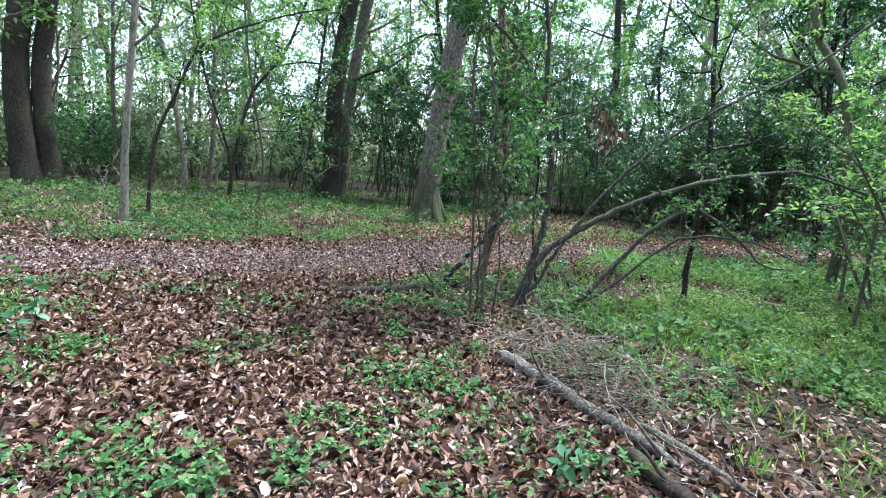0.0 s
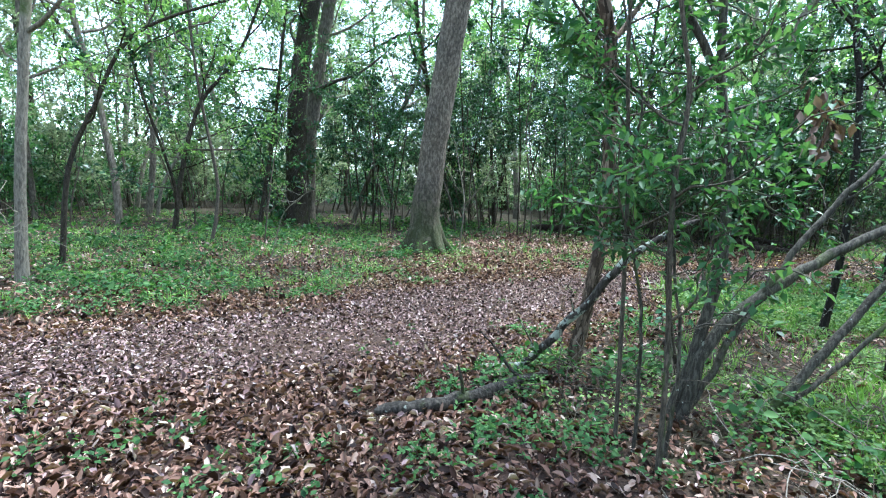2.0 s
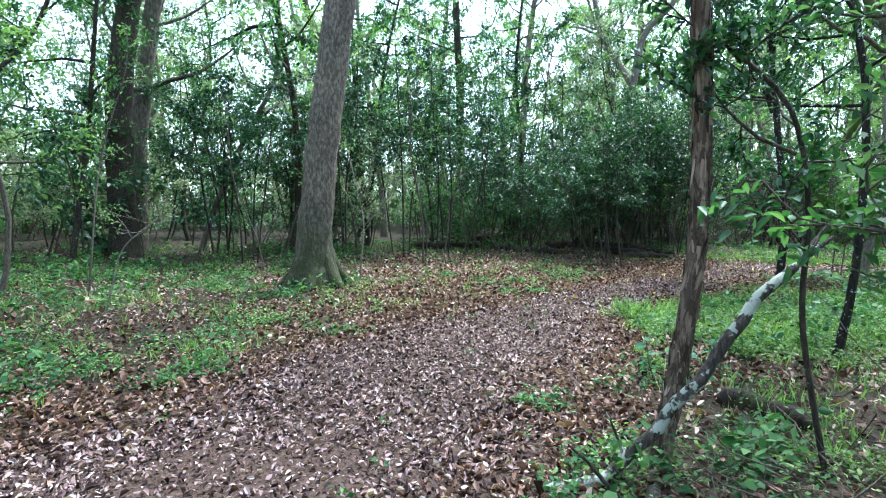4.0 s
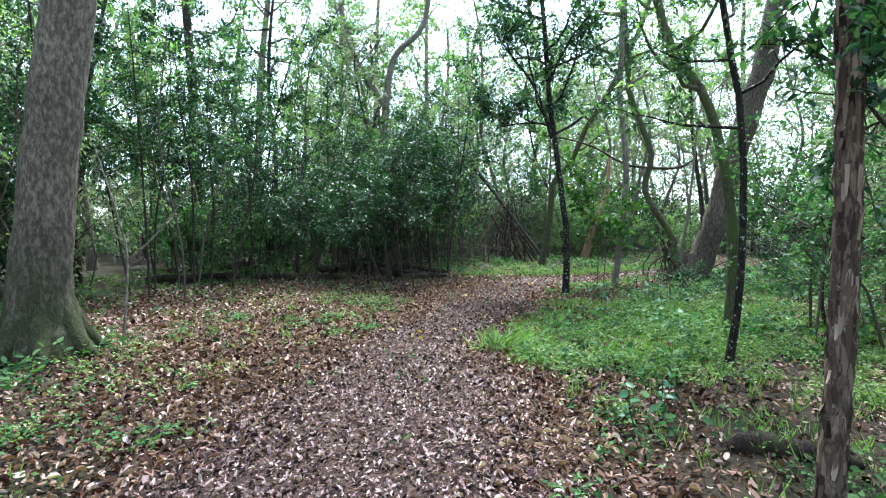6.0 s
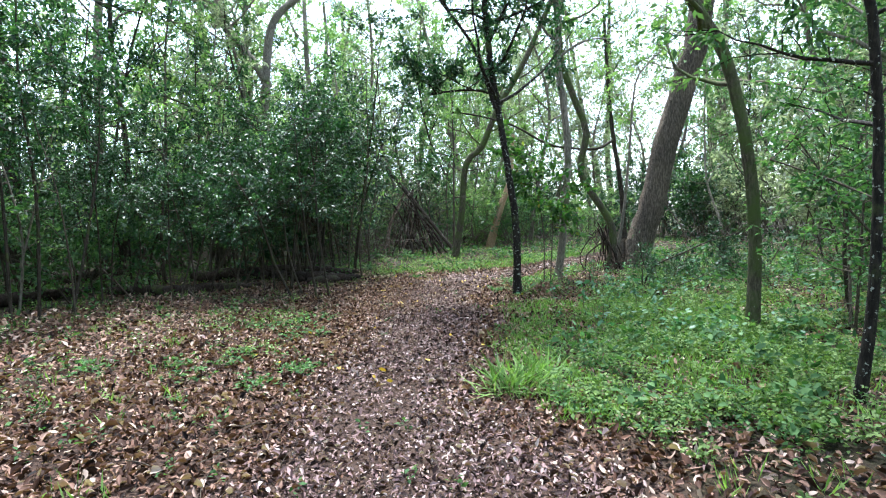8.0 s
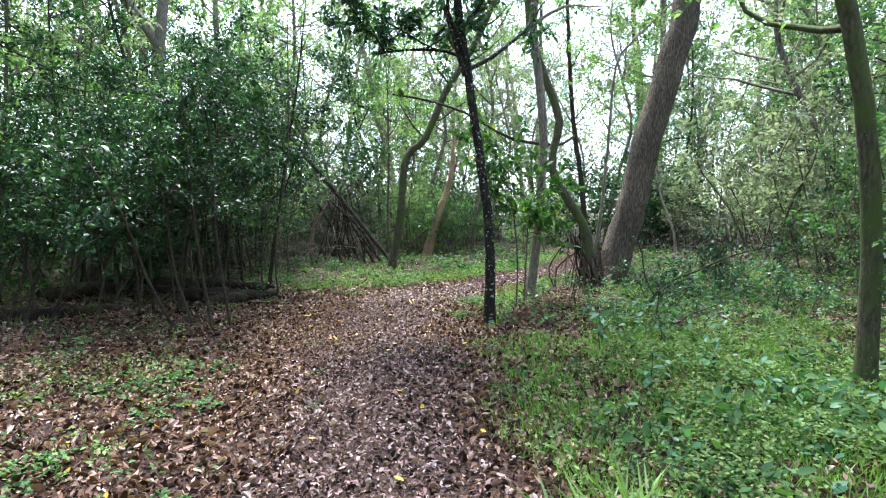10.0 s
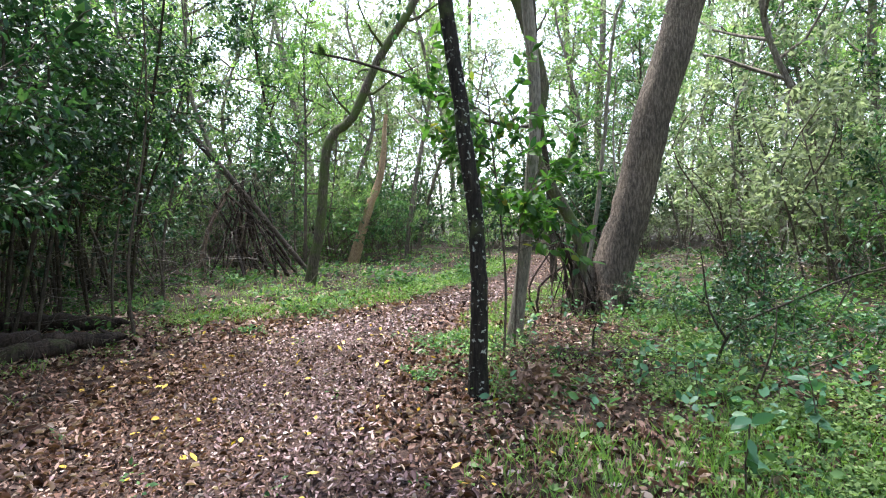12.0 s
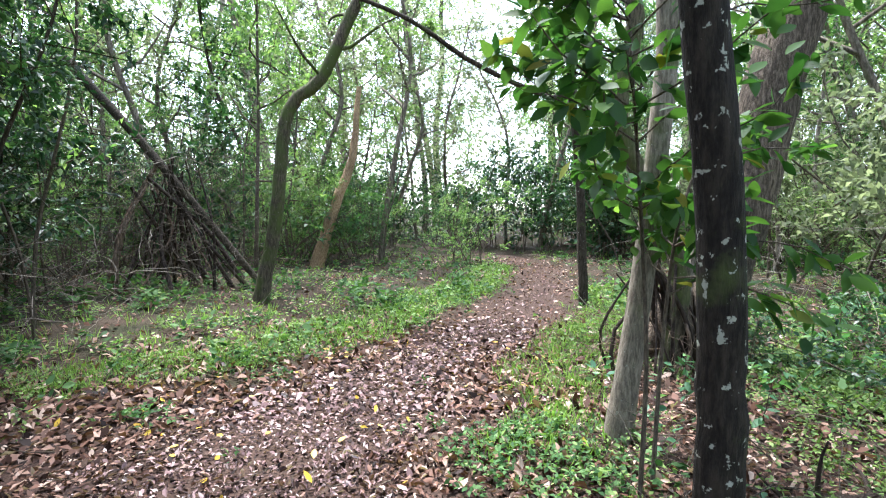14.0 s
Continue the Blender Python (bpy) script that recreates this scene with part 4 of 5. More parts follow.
def broad_sapling():
    """Sapling with large hanging leaves close to the trail."""
    rng = np.random.default_rng(95)
    base = np.array([9.45, 11.48, 0.03])
    e = tagged(new("broadleaf_sapling"), "young tree with large bright green drooping leaves by the trail", "sapling")
    shapes, rest = [], Heap()
    for k in range(5):
        h = Heap()
        leaves(h, np.zeros((1, 3)), np.array([[0, 1.0, 0]]), 1.0, np.random.default_rng(700 + k), 0.5, 0.1, 0.0 + 0.12 * k, rows=2)
        shapes.append(h.mesh("leaf", LEAF_BROAD))
    for k, pts in enumerate([[(0, 0, -0.03), (0.03, -0.02, 0.75), (0.02, 0.03, 1.45), (-0.02, 0.1, 2.1), (0, 0.15, 2.7)], [(0.12, -0.1, -0.03), (0.16, -0.14, 0.8), (0.14, -0.2, 1.5), (0.2, -0.4, 2.0)]]):
        line = spline(pts, 0.08)
        h = Heap()
        tube(h, line, [0.014, 0.007], 8, rng, 0.08)
        part("stem", h, BARK_TWIG, e)
        for j in range(26 if k == 0 else 18):
            i = int(len(line) * rng.uniform(0.56, 0.99)) - 1
            az = rng.uniform(0.2, 4.2) if k == 0 else rng.uniform(-3.0, 0.3)
            tw = wander(rng, line[i], (np.cos(az), np.sin(az), 0.3), rng.uniform(0.35, 1.0), 7, 0.16, 0.02)
            b = Heap()
            tube(b, tw, [0.006, 0.003], 5)
            part("twig", b, BARK_TWIG, e)
            m = 24
            pos = tw[rng.integers(2, len(tw), m)] + rng.normal(0, 0.03, (m, 3))
            leaves(rest, pos, unit(tw[-1] - tw[0]) + rng.normal(0, 0.65, (m, 3)) - UP * 0.3, 0.125, rng, 0.48, 0.1, 0.3, rows=2)
            for q in range(7):
                s = rng.uniform(1.6, len(tw) - 1.01)
                a = int(s)
                pos = tw[a] + (tw[a + 1] - tw[a]) * (s - a)
                d = unit(unit(tw[a + 1] - tw[a]) + rng.normal(0, 0.65, 3) - UP * 0.45)
                side = unit(np.cross(d, UP + rng.normal(0, 0.35, 3)))
                nor = np.cross(side, d)
                sz = 0.135 * rng.uniform(0.7, 1.25)
                lf = new("leaf", shapes[rng.integers(5)])
                lf.parent = e
                lf.matrix_basis = Matrix([[side[c] * sz, d[c] * sz, nor[c] * sz, pos[c]] for c in range(3)] + [[0, 0, 0, 1]])
    tagged(part("foliage", rest, LEAF_BROAD, e), kind="stuff")
    e.matrix_basis = Matrix.Translation(base)


broad_sapling()

# ---- kinds of wood plants, built once and then set out ----


def kind_sapling(seed, tall, r, leafmat, barkmat, leaf, per, count, reach, z_from, label, name="sapling"):
    rng = np.random.default_rng(seed)
    line = spline(extend([(0, 0, -0.1), (rng.normal(0, 0.12), rng.normal(0, 0.12), 1.0)], tall, rng, 0.17), 0.4)
    st = Heap()
    tube(st, line, [r, r * 0.35], 6, rng, 0.05)
    limbs, crown = boughs(rng, line, np.full(len(line), r), z_from, count, reach, leaf, per, 6, 0.1, coarse=2)
    return plant(name, label, "tree", (0, 0, -200), [st], limbs, crown, leafmat, barkmat, "woodland saplings", join=True)


def kind_tall(seed, tall, r, leafmat, barkmat, label):
    rng = np.random.default_rng(seed)
    line = spline(extend([(0, 0, -0.2), (rng.normal(0, 0.1), rng.normal(0, 0.1), 2.0)], tall, rng, 0.06), 0.6)
    rr = np.linspace(r, r * 0.4, len(line)) * (1 + 0.4 * np.exp(-np.maximum(line[:, 2], 0) / 0.4))
    st = Heap()
    tube(st, line, rr, 10, rng, 0.05)
    limbs, crown = boughs(rng, line, rr, tall * 0.33, 13, 3.8, 0.23, 26, 8, 0.1, coarse=2)
    return plant("tall_tree", label, "tree", (0, 0, -200), [st], limbs, crown, leafmat, barkmat, "tall trees of the wood", join=True)


def kind_bush(seed, tall, wide, leafmat, leaf, stems, per, label, bare=0.12):
    rng = np.random.default_rng(seed)
    sts, limbs, crown = [], [], Heap()
    for k in range(stems):
        a, q = rng.uniform(0, 6.28), wide * 0.45 * np.sqrt(rng.uniform(0, 1))
        foot = np.array([np.cos(a) * q, np.sin(a) * q, -0.05])
        sway = rng.normal(0, 0.22, (3, 3)) * wide * [1, 1, 0.1]
        top = tall * rng.uniform(0.55, 1.05)
        line = spline([foot, foot * 1.1 + UP * top * 0.35 + sway[0] * 0.5, foot * 1.2 + UP * top * 0.7 + sway[0] + sway[1] * 0.5, foot * 1.3 + UP * top + sway[0] + sway[1] + sway[2] * 0.6], 0.4)
        s = Heap()
        tube(s, line, [0.022, 0.008], 4)
        sts.append(s)
        l2, c2 = boughs(rng, line, np.full(len(line), 0.012), tall * bare, 8, wide * 0.34, leaf, per, 4, 0.06, coarse=1 if leaf < 0.12 else 2)
        limbs += l2
        crown.absorb(c2)
    return plant("bush", label, "bush", (0, 0, -200), sts, limbs, crown, leafmat, BARK_TWIG, "understorey bushes", join=True)


def kind_evergreen(seed, tall, wide, stems, leaf, per, label):
    """A small evergreen tree: bare thin stems below, a dense layered crown above."""
    rng = np.random.default_rng(seed)
    sts, limbs, crown = [], [], Heap()
    for k in range(stems):
        a = k * 6.28 / stems + rng.uniform(-0.5, 0.5)
        foot = np.array([np.cos(a), np.sin(a), 0]) * wide * 0.16 * rng.uniform(0.3, 1) - UP * 0.05
        out = np.array([np.cos(a), np.sin(a), 0]) * wide * 0.28 * rng.uniform(0.3, 1)
        top = tall * (1.0 if k == 0 else rng.uniform(0.6, 0.95))
        line = spline([foot, foot + out * 0.3 + UP * top * 0.35 + rng.normal(0, 0.08, 3), foot + out * 0.7 + UP * top * 0.7 + rng.normal(0, 0.12, 3), foot + out + UP * top], 0.3)
        s = Heap()
        tube(s, line, [0.026, 0.022, 0.008], 6, rng, 0.08)
        sts.append(s)
        l2, c2 = boughs(rng, line, np.full(len(line), 0.018), tall * 0.36, 12, wide * 0.42, leaf, per, 6, 0.03, flat=0.5, coarse=1, droop=0.45)
        limbs += l2
        crown.absorb(c2)
    return plant("evergreen_tree", label, "tree", (0, 0, -200), sts, limbs, crown, LEAF_DARK, BARK_DARK, "evergreen thicket trees", join=True)


EVER = [kind_evergreen(241, 4.4, 3.2, 4, 0.09, 21, "small evergreen tree with bare stems and a dense dark crown"),
        kind_evergreen(242, 3.9, 3.0, 4, 0.085, 20, "many-stemmed evergreen tree with glossy dark leaves"),
        kind_evergreen(243, 6.8, 3.2, 3, 0.1, 24, "tall evergreen tree with layered dark foliage")]
SAPS = [kind_sapling(201, 6.0, 0.04, LEAF_LIGHT, BARK_TWIG, 0.11, 22, 13, 1.6, 1.4, "slim young tree with light spring leaves in the wood"),
        kind_sapling(202, 7.5, 0.05, LEAF_HAZED, BARK_GREY, 0.11, 22, 14, 1.8, 1.8, "slim grey young tree with fresh green leaves"),
        kind_sapling(203, 5.0, 0.03, LEAF_MID, BARK_DARK, 0.1, 22, 13, 1.4, 0.9, "thin dark young tree with green leaves"),
        kind_sapling(204, 8.5, 0.065, LEAF_MID, BARK_PALE, 0.115, 24, 14, 2.0, 2.4, "pale young tree with green leaves"),
        kind_sapling(205, 6.5, 0.035, LEAF_DARK, BARK_DARK, 0.105, 26, 14, 1.6, 1.0, "dark-leaved slim evergreen tree"),
        kind_sapling(206, 5.5, 0.025, LEAF_LIGHT, BARK_TWIG, 0.09, 5, 9, 1.0, 1.5, "almost bare thin young tree")]
MIDS = [kind_sapling(207, 11, 0.09, LEAF_HAZED, BARK_GREY, 0.135, 26, 18, 2.5, 3.6, "slender tall tree with a light green crown", "slender_tree"),
        kind_sapling(208, 9.5, 0.08, LEAF_MID, BARK_DARK, 0.13, 26, 17, 2.3, 3.2, "slender dark-stemmed tree with a green crown", "slender_tree")]
TALLS = [kind_tall(211, 16, 0.22, LEAF_LIGHT, BARK_GREY, "tall grey-barked tree with a light green crown"),
         kind_tall(212, 18, 0.28, LEAF_MID, BARK_DARK, "tall dark-barked tree with a green crown"),
         kind_tall(213, 14, 0.17, LEAF_LIGHT, BARK_PALE, "tall pale-barked tree with a thin crown")]
NEAR = [kind_bush(221, 3.0, 2.4, LEAF_DARK, 0.09, 9, 24, "dense dark evergreen bush with glossy leaves"),
        kind_bush(222, 4.2, 3.0, LEAF_DARK, 0.105, 11, 20, "tall dense evergreen bush with dark leaves"),
        kind_bush(223, 2.2, 2.0, LEAF_MID, 0.075, 8, 14, "green bush of thin upright stems"),
        kind_bush(224, 1.4, 1.3, LEAF_DARK, 0.1, 4, 5, "low leafy bush among the weeds", 0.15),
        kind_bush(225, 2.8, 2.2, LEAF_LIGHT, 0.075, 9, 12, "airy light green bush of thin stems")]
FAR = [kind_bush(231, 3.2, 2.6, LEAF_DARK, 0.19, 6, 7, "dark evergreen bush back in the wood"),
       kind_bush(232, 2.4, 2.4, LEAF_MID, 0.135, 6, 11, "green bush back in the wood"),
       kind_bush(233, 3.4, 2.6, LEAF_HAZED, 0.13, 7, 11, "light green bush back in the wood")]

PTS = np.array([(r[1], r[2]) for r in PATH])


def clear_of(x, y, gap):
    if math.hypot(x - 16, y - 17) < 2.6 or (10.5 < x < 20.8 and 12 < y < 16.8) or math.hypot(x - 13.5, y - 7.5) < 2.6:
        return False
    if 6 < y < 17 and abs(17.5 * x + 13.2 * y) / 21.9 < 2.0:
        return False
    return np.min(np.hypot(PTS[:, 0] - x, PTS[:, 1] - y)) > gap


def set_out(kinds, x, y, rng, low=0.8, high=1.25):
    ob = kinds[rng.integers(len(kinds))] if isinstance(kinds, list) else kinds
    s = rng.uniform(low, high)
    m = Matrix.LocRotScale((x, y, h1(x, y)), Euler((rng.normal(0, 0.09), rng.normal(0, 0.09), rng.uniform(0, 6.28))), None)
    c = copy_thing(ob, m)
    c.scale = (s, s, s * rng.uniform(0.9, 1.1))
    return c


def scatter(kinds, n, box, rng, trail_gap, path_gap, apart, low=0.8, high=1.25, test=None):
    done = []
    for _ in range(n * 30):
        if len(done) >= n:
            break
        x, y = rng.uniform(box[0], box[2]), rng.uniform(box[1], box[3])
        if edge(np.array([x]), np.array([y]))[0] < trail_gap or not clear_of(x, y, path_gap) or (test and not test(x, y)):
            continue
        if done and min(math.hypot(x - a, y - b) for a, b in done) < apart:
            continue
        done.append((x, y))
        set_out(kinds, x, y, rng, low, high)


rng = np.random.default_rng(301)
# the evergreen thicket beside the logs
for x, y, k, s in [(7.0, 15.3, 1, 0.85), (7.75, 16.6, 0, 0.92), (8.35, 18.1, 0, 0.98), (9.3, 17.1, 0, 1.12), (10.9, 18.0, 0, 1.1), (12.2, 19.4, 0, 1.0),
                   (6.3, 17.6, 1, 0.75), (12.3, 20.6, 1, 1.2), (4.0, 18.1, 2, 0.95), (5.5, 18.9, 2, 0.6), (2.8, 18.6, 2, 0.9), (1.2, 19.3, 2, 0.95), (-1.2, 18.2, 2, 0.8), (5.0, 20.9, 2, 0.9), (2.2, 21.5, 0, 1.1),
                   (6.9, 20.2, 1, 1.0), (-1.8, 20.4, 0, 1.2), (0.2, 21.3, 0, 1.1), (13.9, 20.4, 2, 0.8), (11.3, 17.4, 2, 1.0), (14.2, 19.9, 1, 1.0)]:
    set_out(EVER[k], x, y, rng, s, s)
for x, y, k, s in [(10.95, 22.52, 1, 1.0), (10.35, 23.91, 0, 1.1), (9.74, 25.30, 0, 1.0), (9.13, 26.72, 2, 1.2), (8.27, 27.67, 0, 1.1), (11.45, 20.9, 1, 0.8)]:
    set_out(NEAR[k], x, y, rng, s, s)
for x, y in [(25.5, 9.0), (27.5, 10.5), (26.0, 7.5), (28.5, 8.5), (29, 12), (24.0, 8.6), (30, 10)]:
    set_out(FAR[0], x, y, rng, 1.0, 1.2)
for x, y, s in [(6.7, 7.1, 0.9), (7.6, 6.4, 1.0)]:
    set_out(SAPS[2], x, y, rng, s, s)
for x, y, s in [(8.41, 28.63, 1.0), (9.63, 27.91, 1.2), (10.28, 26.42, 1.1), (10.88, 25.17, 1.3), (7.15, 21.97, 1.2), (9.57, 20.53, 0.9)]:
    set_out(SAPS[4], x, y, rng, s, s)
# leafy sprays round the bent shrub and over the weeds
for x, y, k, s in [(5.4, 5.2, 4, 1.0), (6.2, 6.6, 2, 1.1), (6.0, 3.6, 4, 0.9)]:
    set_out(NEAR[k], x, y, rng, s, s)
for x, y, k, s in [(12.20, 8.07, 3, 0.7), (11.2, 8.5, 3, 0.75), (11.31, 7.74, 3, 0.8), (9.84, 7.54, 3, 0.5)]:
    set_out(NEAR[k], x, y, rng, s, s)
scatter([NEAR[3]], 6, (8.3, 6, 15, 10.4), rng, 0.5, 2.3, 0.9, 0.3, 0.6)
scatter([NEAR[2], NEAR[4]], 12, (7, -2, 24, 7), rng, 1.2, 6, 1.8, 0.8, 1.1)
scatter(SAPS[5], 40, (9, -3, 30, 9.5), rng, 0.8, 3.4, 0.7, 0.6, 1.1)
scatter(SAPS[5], 40, (10, 13, 30, 24), rng, 0.8, 5, 0.7, 0.6, 1.1)
scatter(SAPS[5], 34, (8, 16.2, 18, 23), rng, 0.6, 4.5, 0.5, 0.45, 0.9)
scatter(SAPS[5], 25, (-10, 13, 10, 22), rng, 0.8, 5, 0.7, 0.6, 1.1)
scatter([NEAR[2], NEAR[4], NEAR[4]], 14, (15, 13.0, 26, 24), rng, 0.9, 5, 1.6, 0.7, 1.1)
scatter([FAR[2]], 34, (15, -8, 36, 8), rng, 1.0, 8, 1.8)
scatter(FAR, 55, (15, 12, 42, 36), rng, 1.0, 6, 1.6)
scatter(FAR, 50, (-22, 15, 16, 40), rng, 1.0, 6, 1.6, test=lambda x, y: y > 17 + 0.1 * abs(x))
scatter(FAR, 26, (5, -10, 24, 4), rng, 1.0, 5, 1.6, test=lambda x, y: x > 5 + 0.4 * max(0, 4 - y))
scatter(FAR[1:], 25, (-32, 9, -9, 30), rng, 1.5, 6, 1.8)
scatter(SAPS, 75, (-24, 12, 12, 40), rng, 1.2, 6, 1.2, test=lambda x, y: y > 13.5)
scatter([SAPS[0], SAPS[1], SAPS[3], SAPS[2]], 52, (14, 13, 42, 40), rng, 1.2, 6, 1.5)
scatter([SAPS[0], SAPS[1], SAPS[3], SAPS[0]], 50, (9, -8, 42, 9), rng, 1.2, 6.5, 1.5)
scatter(SAPS, 18, (5, -10, 16, 5), rng, 1.2, 5.5, 1.3)
scatter(SAPS, 12, (-30, -12, -5, 3), rng, 1.5, 5, 1.8)
scatter(MIDS, 14, (-16, 15, 8, 30), rng, 2, 7, 2.4)
scatter(MIDS, 14, (8, 18, 34, 34), rng, 2, 7, 2.8)
scatter(MIDS, 16, (10, -6, 36, 7), rng, 2, 7, 2.8)
scatter(MIDS, 8, (-24, 9, -9, 22), rng, 2, 6, 2.8)
scatter([MIDS[0]], 12, (21, 9, 36, 24), rng, 1.5, 7, 2.2)
scatter(TALLS, 50, (-34, 22, 46, 55), rng, 3, 12, 3.0, 0.8, 1.2)
scatter(TALLS, 30, (20, -25, 60, 22), rng, 3, 10, 3.0, 0.8, 1.2)
scatter(TALLS, 12, (-30, -22, 18, 2), rng, 3, 8, 3.5, 0.8, 1.2)
scatter(TALLS, 12, (-45, 9, -16, 24), rng, 2, 9, 3.5, 0.8, 1.2)
for kind in SAPS + MIDS + TALLS + NEAR + FAR + EVER:
    for o in (*kind.children_recursive, kind):
        bpy.data.objects.remove(o)

# ---- the wood going on all round ----


def far_woods():
    rng = np.random.default_rng(331)
    n = 420000
    a, r = rng.uniform(0, 6.2832, n), 28 + 28 * rng.uniform(0, 1, n)
    z = 19 * rng.beta(1.0, 1.25, n)
    x, y = 4 + np.cos(a) * r, 9 + np.sin(a) * r
    ok = wob(x, y, 0.55, 0.4) + wob(x, y, 1.6, 1.9) * 0.6 + rng.uniform(-0.3, 0.3, n) + 0.5 * wob(x, y, 0.16, 1.4) > z * 0.045 - 0.85
    h = Heap()
    p = np.stack([x, y, z], 1)[ok]
    # The leaf colour here has the distance haze painted in.
    leaves(h, p, rng.normal(0, 1, p.shape), 0.26, rng, 0.55, 0.15, 0.2, rows=0)
    tagged(new("far_woods", h.mesh("far_woods", LEAF_HAZED)), "dense green foliage of the wood further off", "woodland", kind="stuff")


far_woods()


def far_thicket():
    rng = np.random.default_rng(332)
    n = 60000
    a, r = rng.uniform(0, 6.2832, n), 26 + 16 * rng.uniform(0, 1, n)
    z = 4.6 * rng.beta(1.0, 1.6, n)
    x, y = 5 + np.cos(a) * r, 9 + np.sin(a) * r
    ok = ((y > 10 + 0.25 * (x - 5)) | (x < 6)) & (wob(x, y, 0.8, 2.4) * 0.8 + rng.uniform(-0.3, 0.3, n) > z * 0.12 - 0.55)
    p = np.stack([x, y, z], 1)[ok]
    h = Heap()
    leaves(h, p, rng.normal(0, 1, p.shape), 0.36, rng, 0.55, 0.15, 0.2, rows=0)
    tagged(new("far_thicket", h.mesh("far_thicket", LEAF_MID)), "dark undergrowth deep in the wood", "woodland", kind="stuff")


far_thicket()

# ---- litter, herbs and grass ----


def spots(n, box, rng):
    return rng.uniform(box[0], box[2], n), rng.uniform(box[1], box[3], n)


def near(x, y):
    """Distance to the walked line."""
    out = np.full(x.shape, 1e9)
    for a, b in zip(PTS[:-1], PTS[1:]):
        d = b - a
        k = np.clip(((x - a[0]) * d[0] + (y - a[1]) * d[1]) / max(d @ d, 1e-9), 0, 1)
        out = np.minimum(out, np.hypot(x - a[0] - k * d[0], y - a[1] - k * d[1]))
    return out


def litter():
    rng = np.random.default_rng(401)
    x, y = spots(2000000, (-12, -3, 24, 24), rng)
    e, d = edge(x, y), near(x, y)
    w = drift(x, y)
    p = np.maximum(np.where(e < 0, 1.0, np.clip(0.8 - e * 0.12, 0.5, 1)), w) * np.clip(1.25 - d / 7, 0.06, 1)
    patch = wob(x, y, 1.7, 2.2) + 0.6 * wob(x, y, 4.3, 0.9)
    p = p * np.where((e > 0.2) & (w < 0.5), np.clip(0.85 + patch, 0.5, 1), 1)
    bare = (wob(x, y, 1.15, 2.9) + 0.5 * wob(x, y, 3.1, 0.4) > 0.5) & (e < -0.6)
    p = np.where(e < -0.4, p * 1.5, p) * np.where(bare, 0.5, 1)
    k = rng.uniform(0, 1, len(x)) < p * 0.6
    x, y, d, e = x[k], y[k], d[k], e[k]
    n = len(x)
    tr = seg_gap(x, y, TRAIL) + 0.28 * wob(x, y, 2.7, 0.4)
    pos = np.stack([x, y, height(x, y) + rng.uniform(0.004, 0.03, n) + np.where(e > 0, 0.01, 0)], 1)
    o = rng.normal(0, 1, (n, 3)) * [1, 1, 0.34]
    size = np.where(d < 4, 0.055, 0.078) * np.interp(tr, [-1.1, -0.1], [0.7, 1.05]) * rng.uniform(0.55, 1.35, n)
    trod = np.clip(0.5 - (tr + 0.5) / 0.6, 0.08, 0.95) * (1 - 0.9 * drift(x, y)) > rng.uniform(0, 1, n)
    for name, label, material, pick in (("leaf_litter", "dry pinkish-grey trodden leaves carpeting the trail", LITTER, trod), ("leaf_drift", "rust-brown fallen leaves lying loose beside the trail", RUSTY, ~trod)):
        h = Heap()
        c, far = (d < 3.4) & pick, (d >= 3.4) & pick
        m = int(c.sum())
        leaves(h, pos[c], o[c], size[c], rng, rng.uniform(0.24, 0.52, (m, 1)), rng.uniform(-0.15, 0.5, (m, 1)), 0.0, rows=3)
        leaves(h, pos[far], o[far], size[far], rng, 0.5, 0.16, 0.0, rows=0)
        tagged(new(name, h.mesh(name, material)), label, "leaf litter", kind="stuff")
    h = Heap()
    x, y = spots(1500, (3, 10, 13, 16), rng)
    k = (edge(x, y) < 0.6) & (rng.uniform(0, 1, 1500) < 0.22)
    x, y = x[k], y[k]
    leaves(h, np.stack([x, y, height(x, y) + 0.035], 1), rng.normal(0, 1, (len(x), 3)) * [1, 1, 0.15], 0.068, rng, 0.5, 0.08, 0.0, rows=2)
    tagged(new("yellow_leaves", h.mesh("yellow_leaves", YELLOW)), "bright yellow fallen leaves scattered on the litter", "fallen leaves", kind="stuff")
    h = Heap()
    x, y = spots(5000, (-6, -1, 16, 17), rng)
    for a, b in zip(x[near(x, y) < 6][:1500], y[near(x, y) < 6][:1500]):
        w = wander(rng, (a, b, 0.03 + h1(a, b)), rng.normal(0, 1, 3) * [1, 1, 0.1], rng.uniform(0.1, 0.5), 4, 0.2, 0)
        r = rng.uniform(0.0015, 0.004)
        tube(h, w, [r, r * 0.5], 4)
    tagged(new("fallen_twigs", h.mesh("fallen_twigs", BARK_TWIG)), "thin dead twigs strewn over the leaves", "twigs", kind="stuff")


def green_mask(x, y, e):
    return (1 - 0.8 * drift(x, y)) * np.clip(0.02 + 1.7 * wob(x, y, 1.25, 0.8) + 1.7 * wob(x, y, 3.7, 2.4) + 0.17 * np.clip(e, 0, 3), 0, 1)


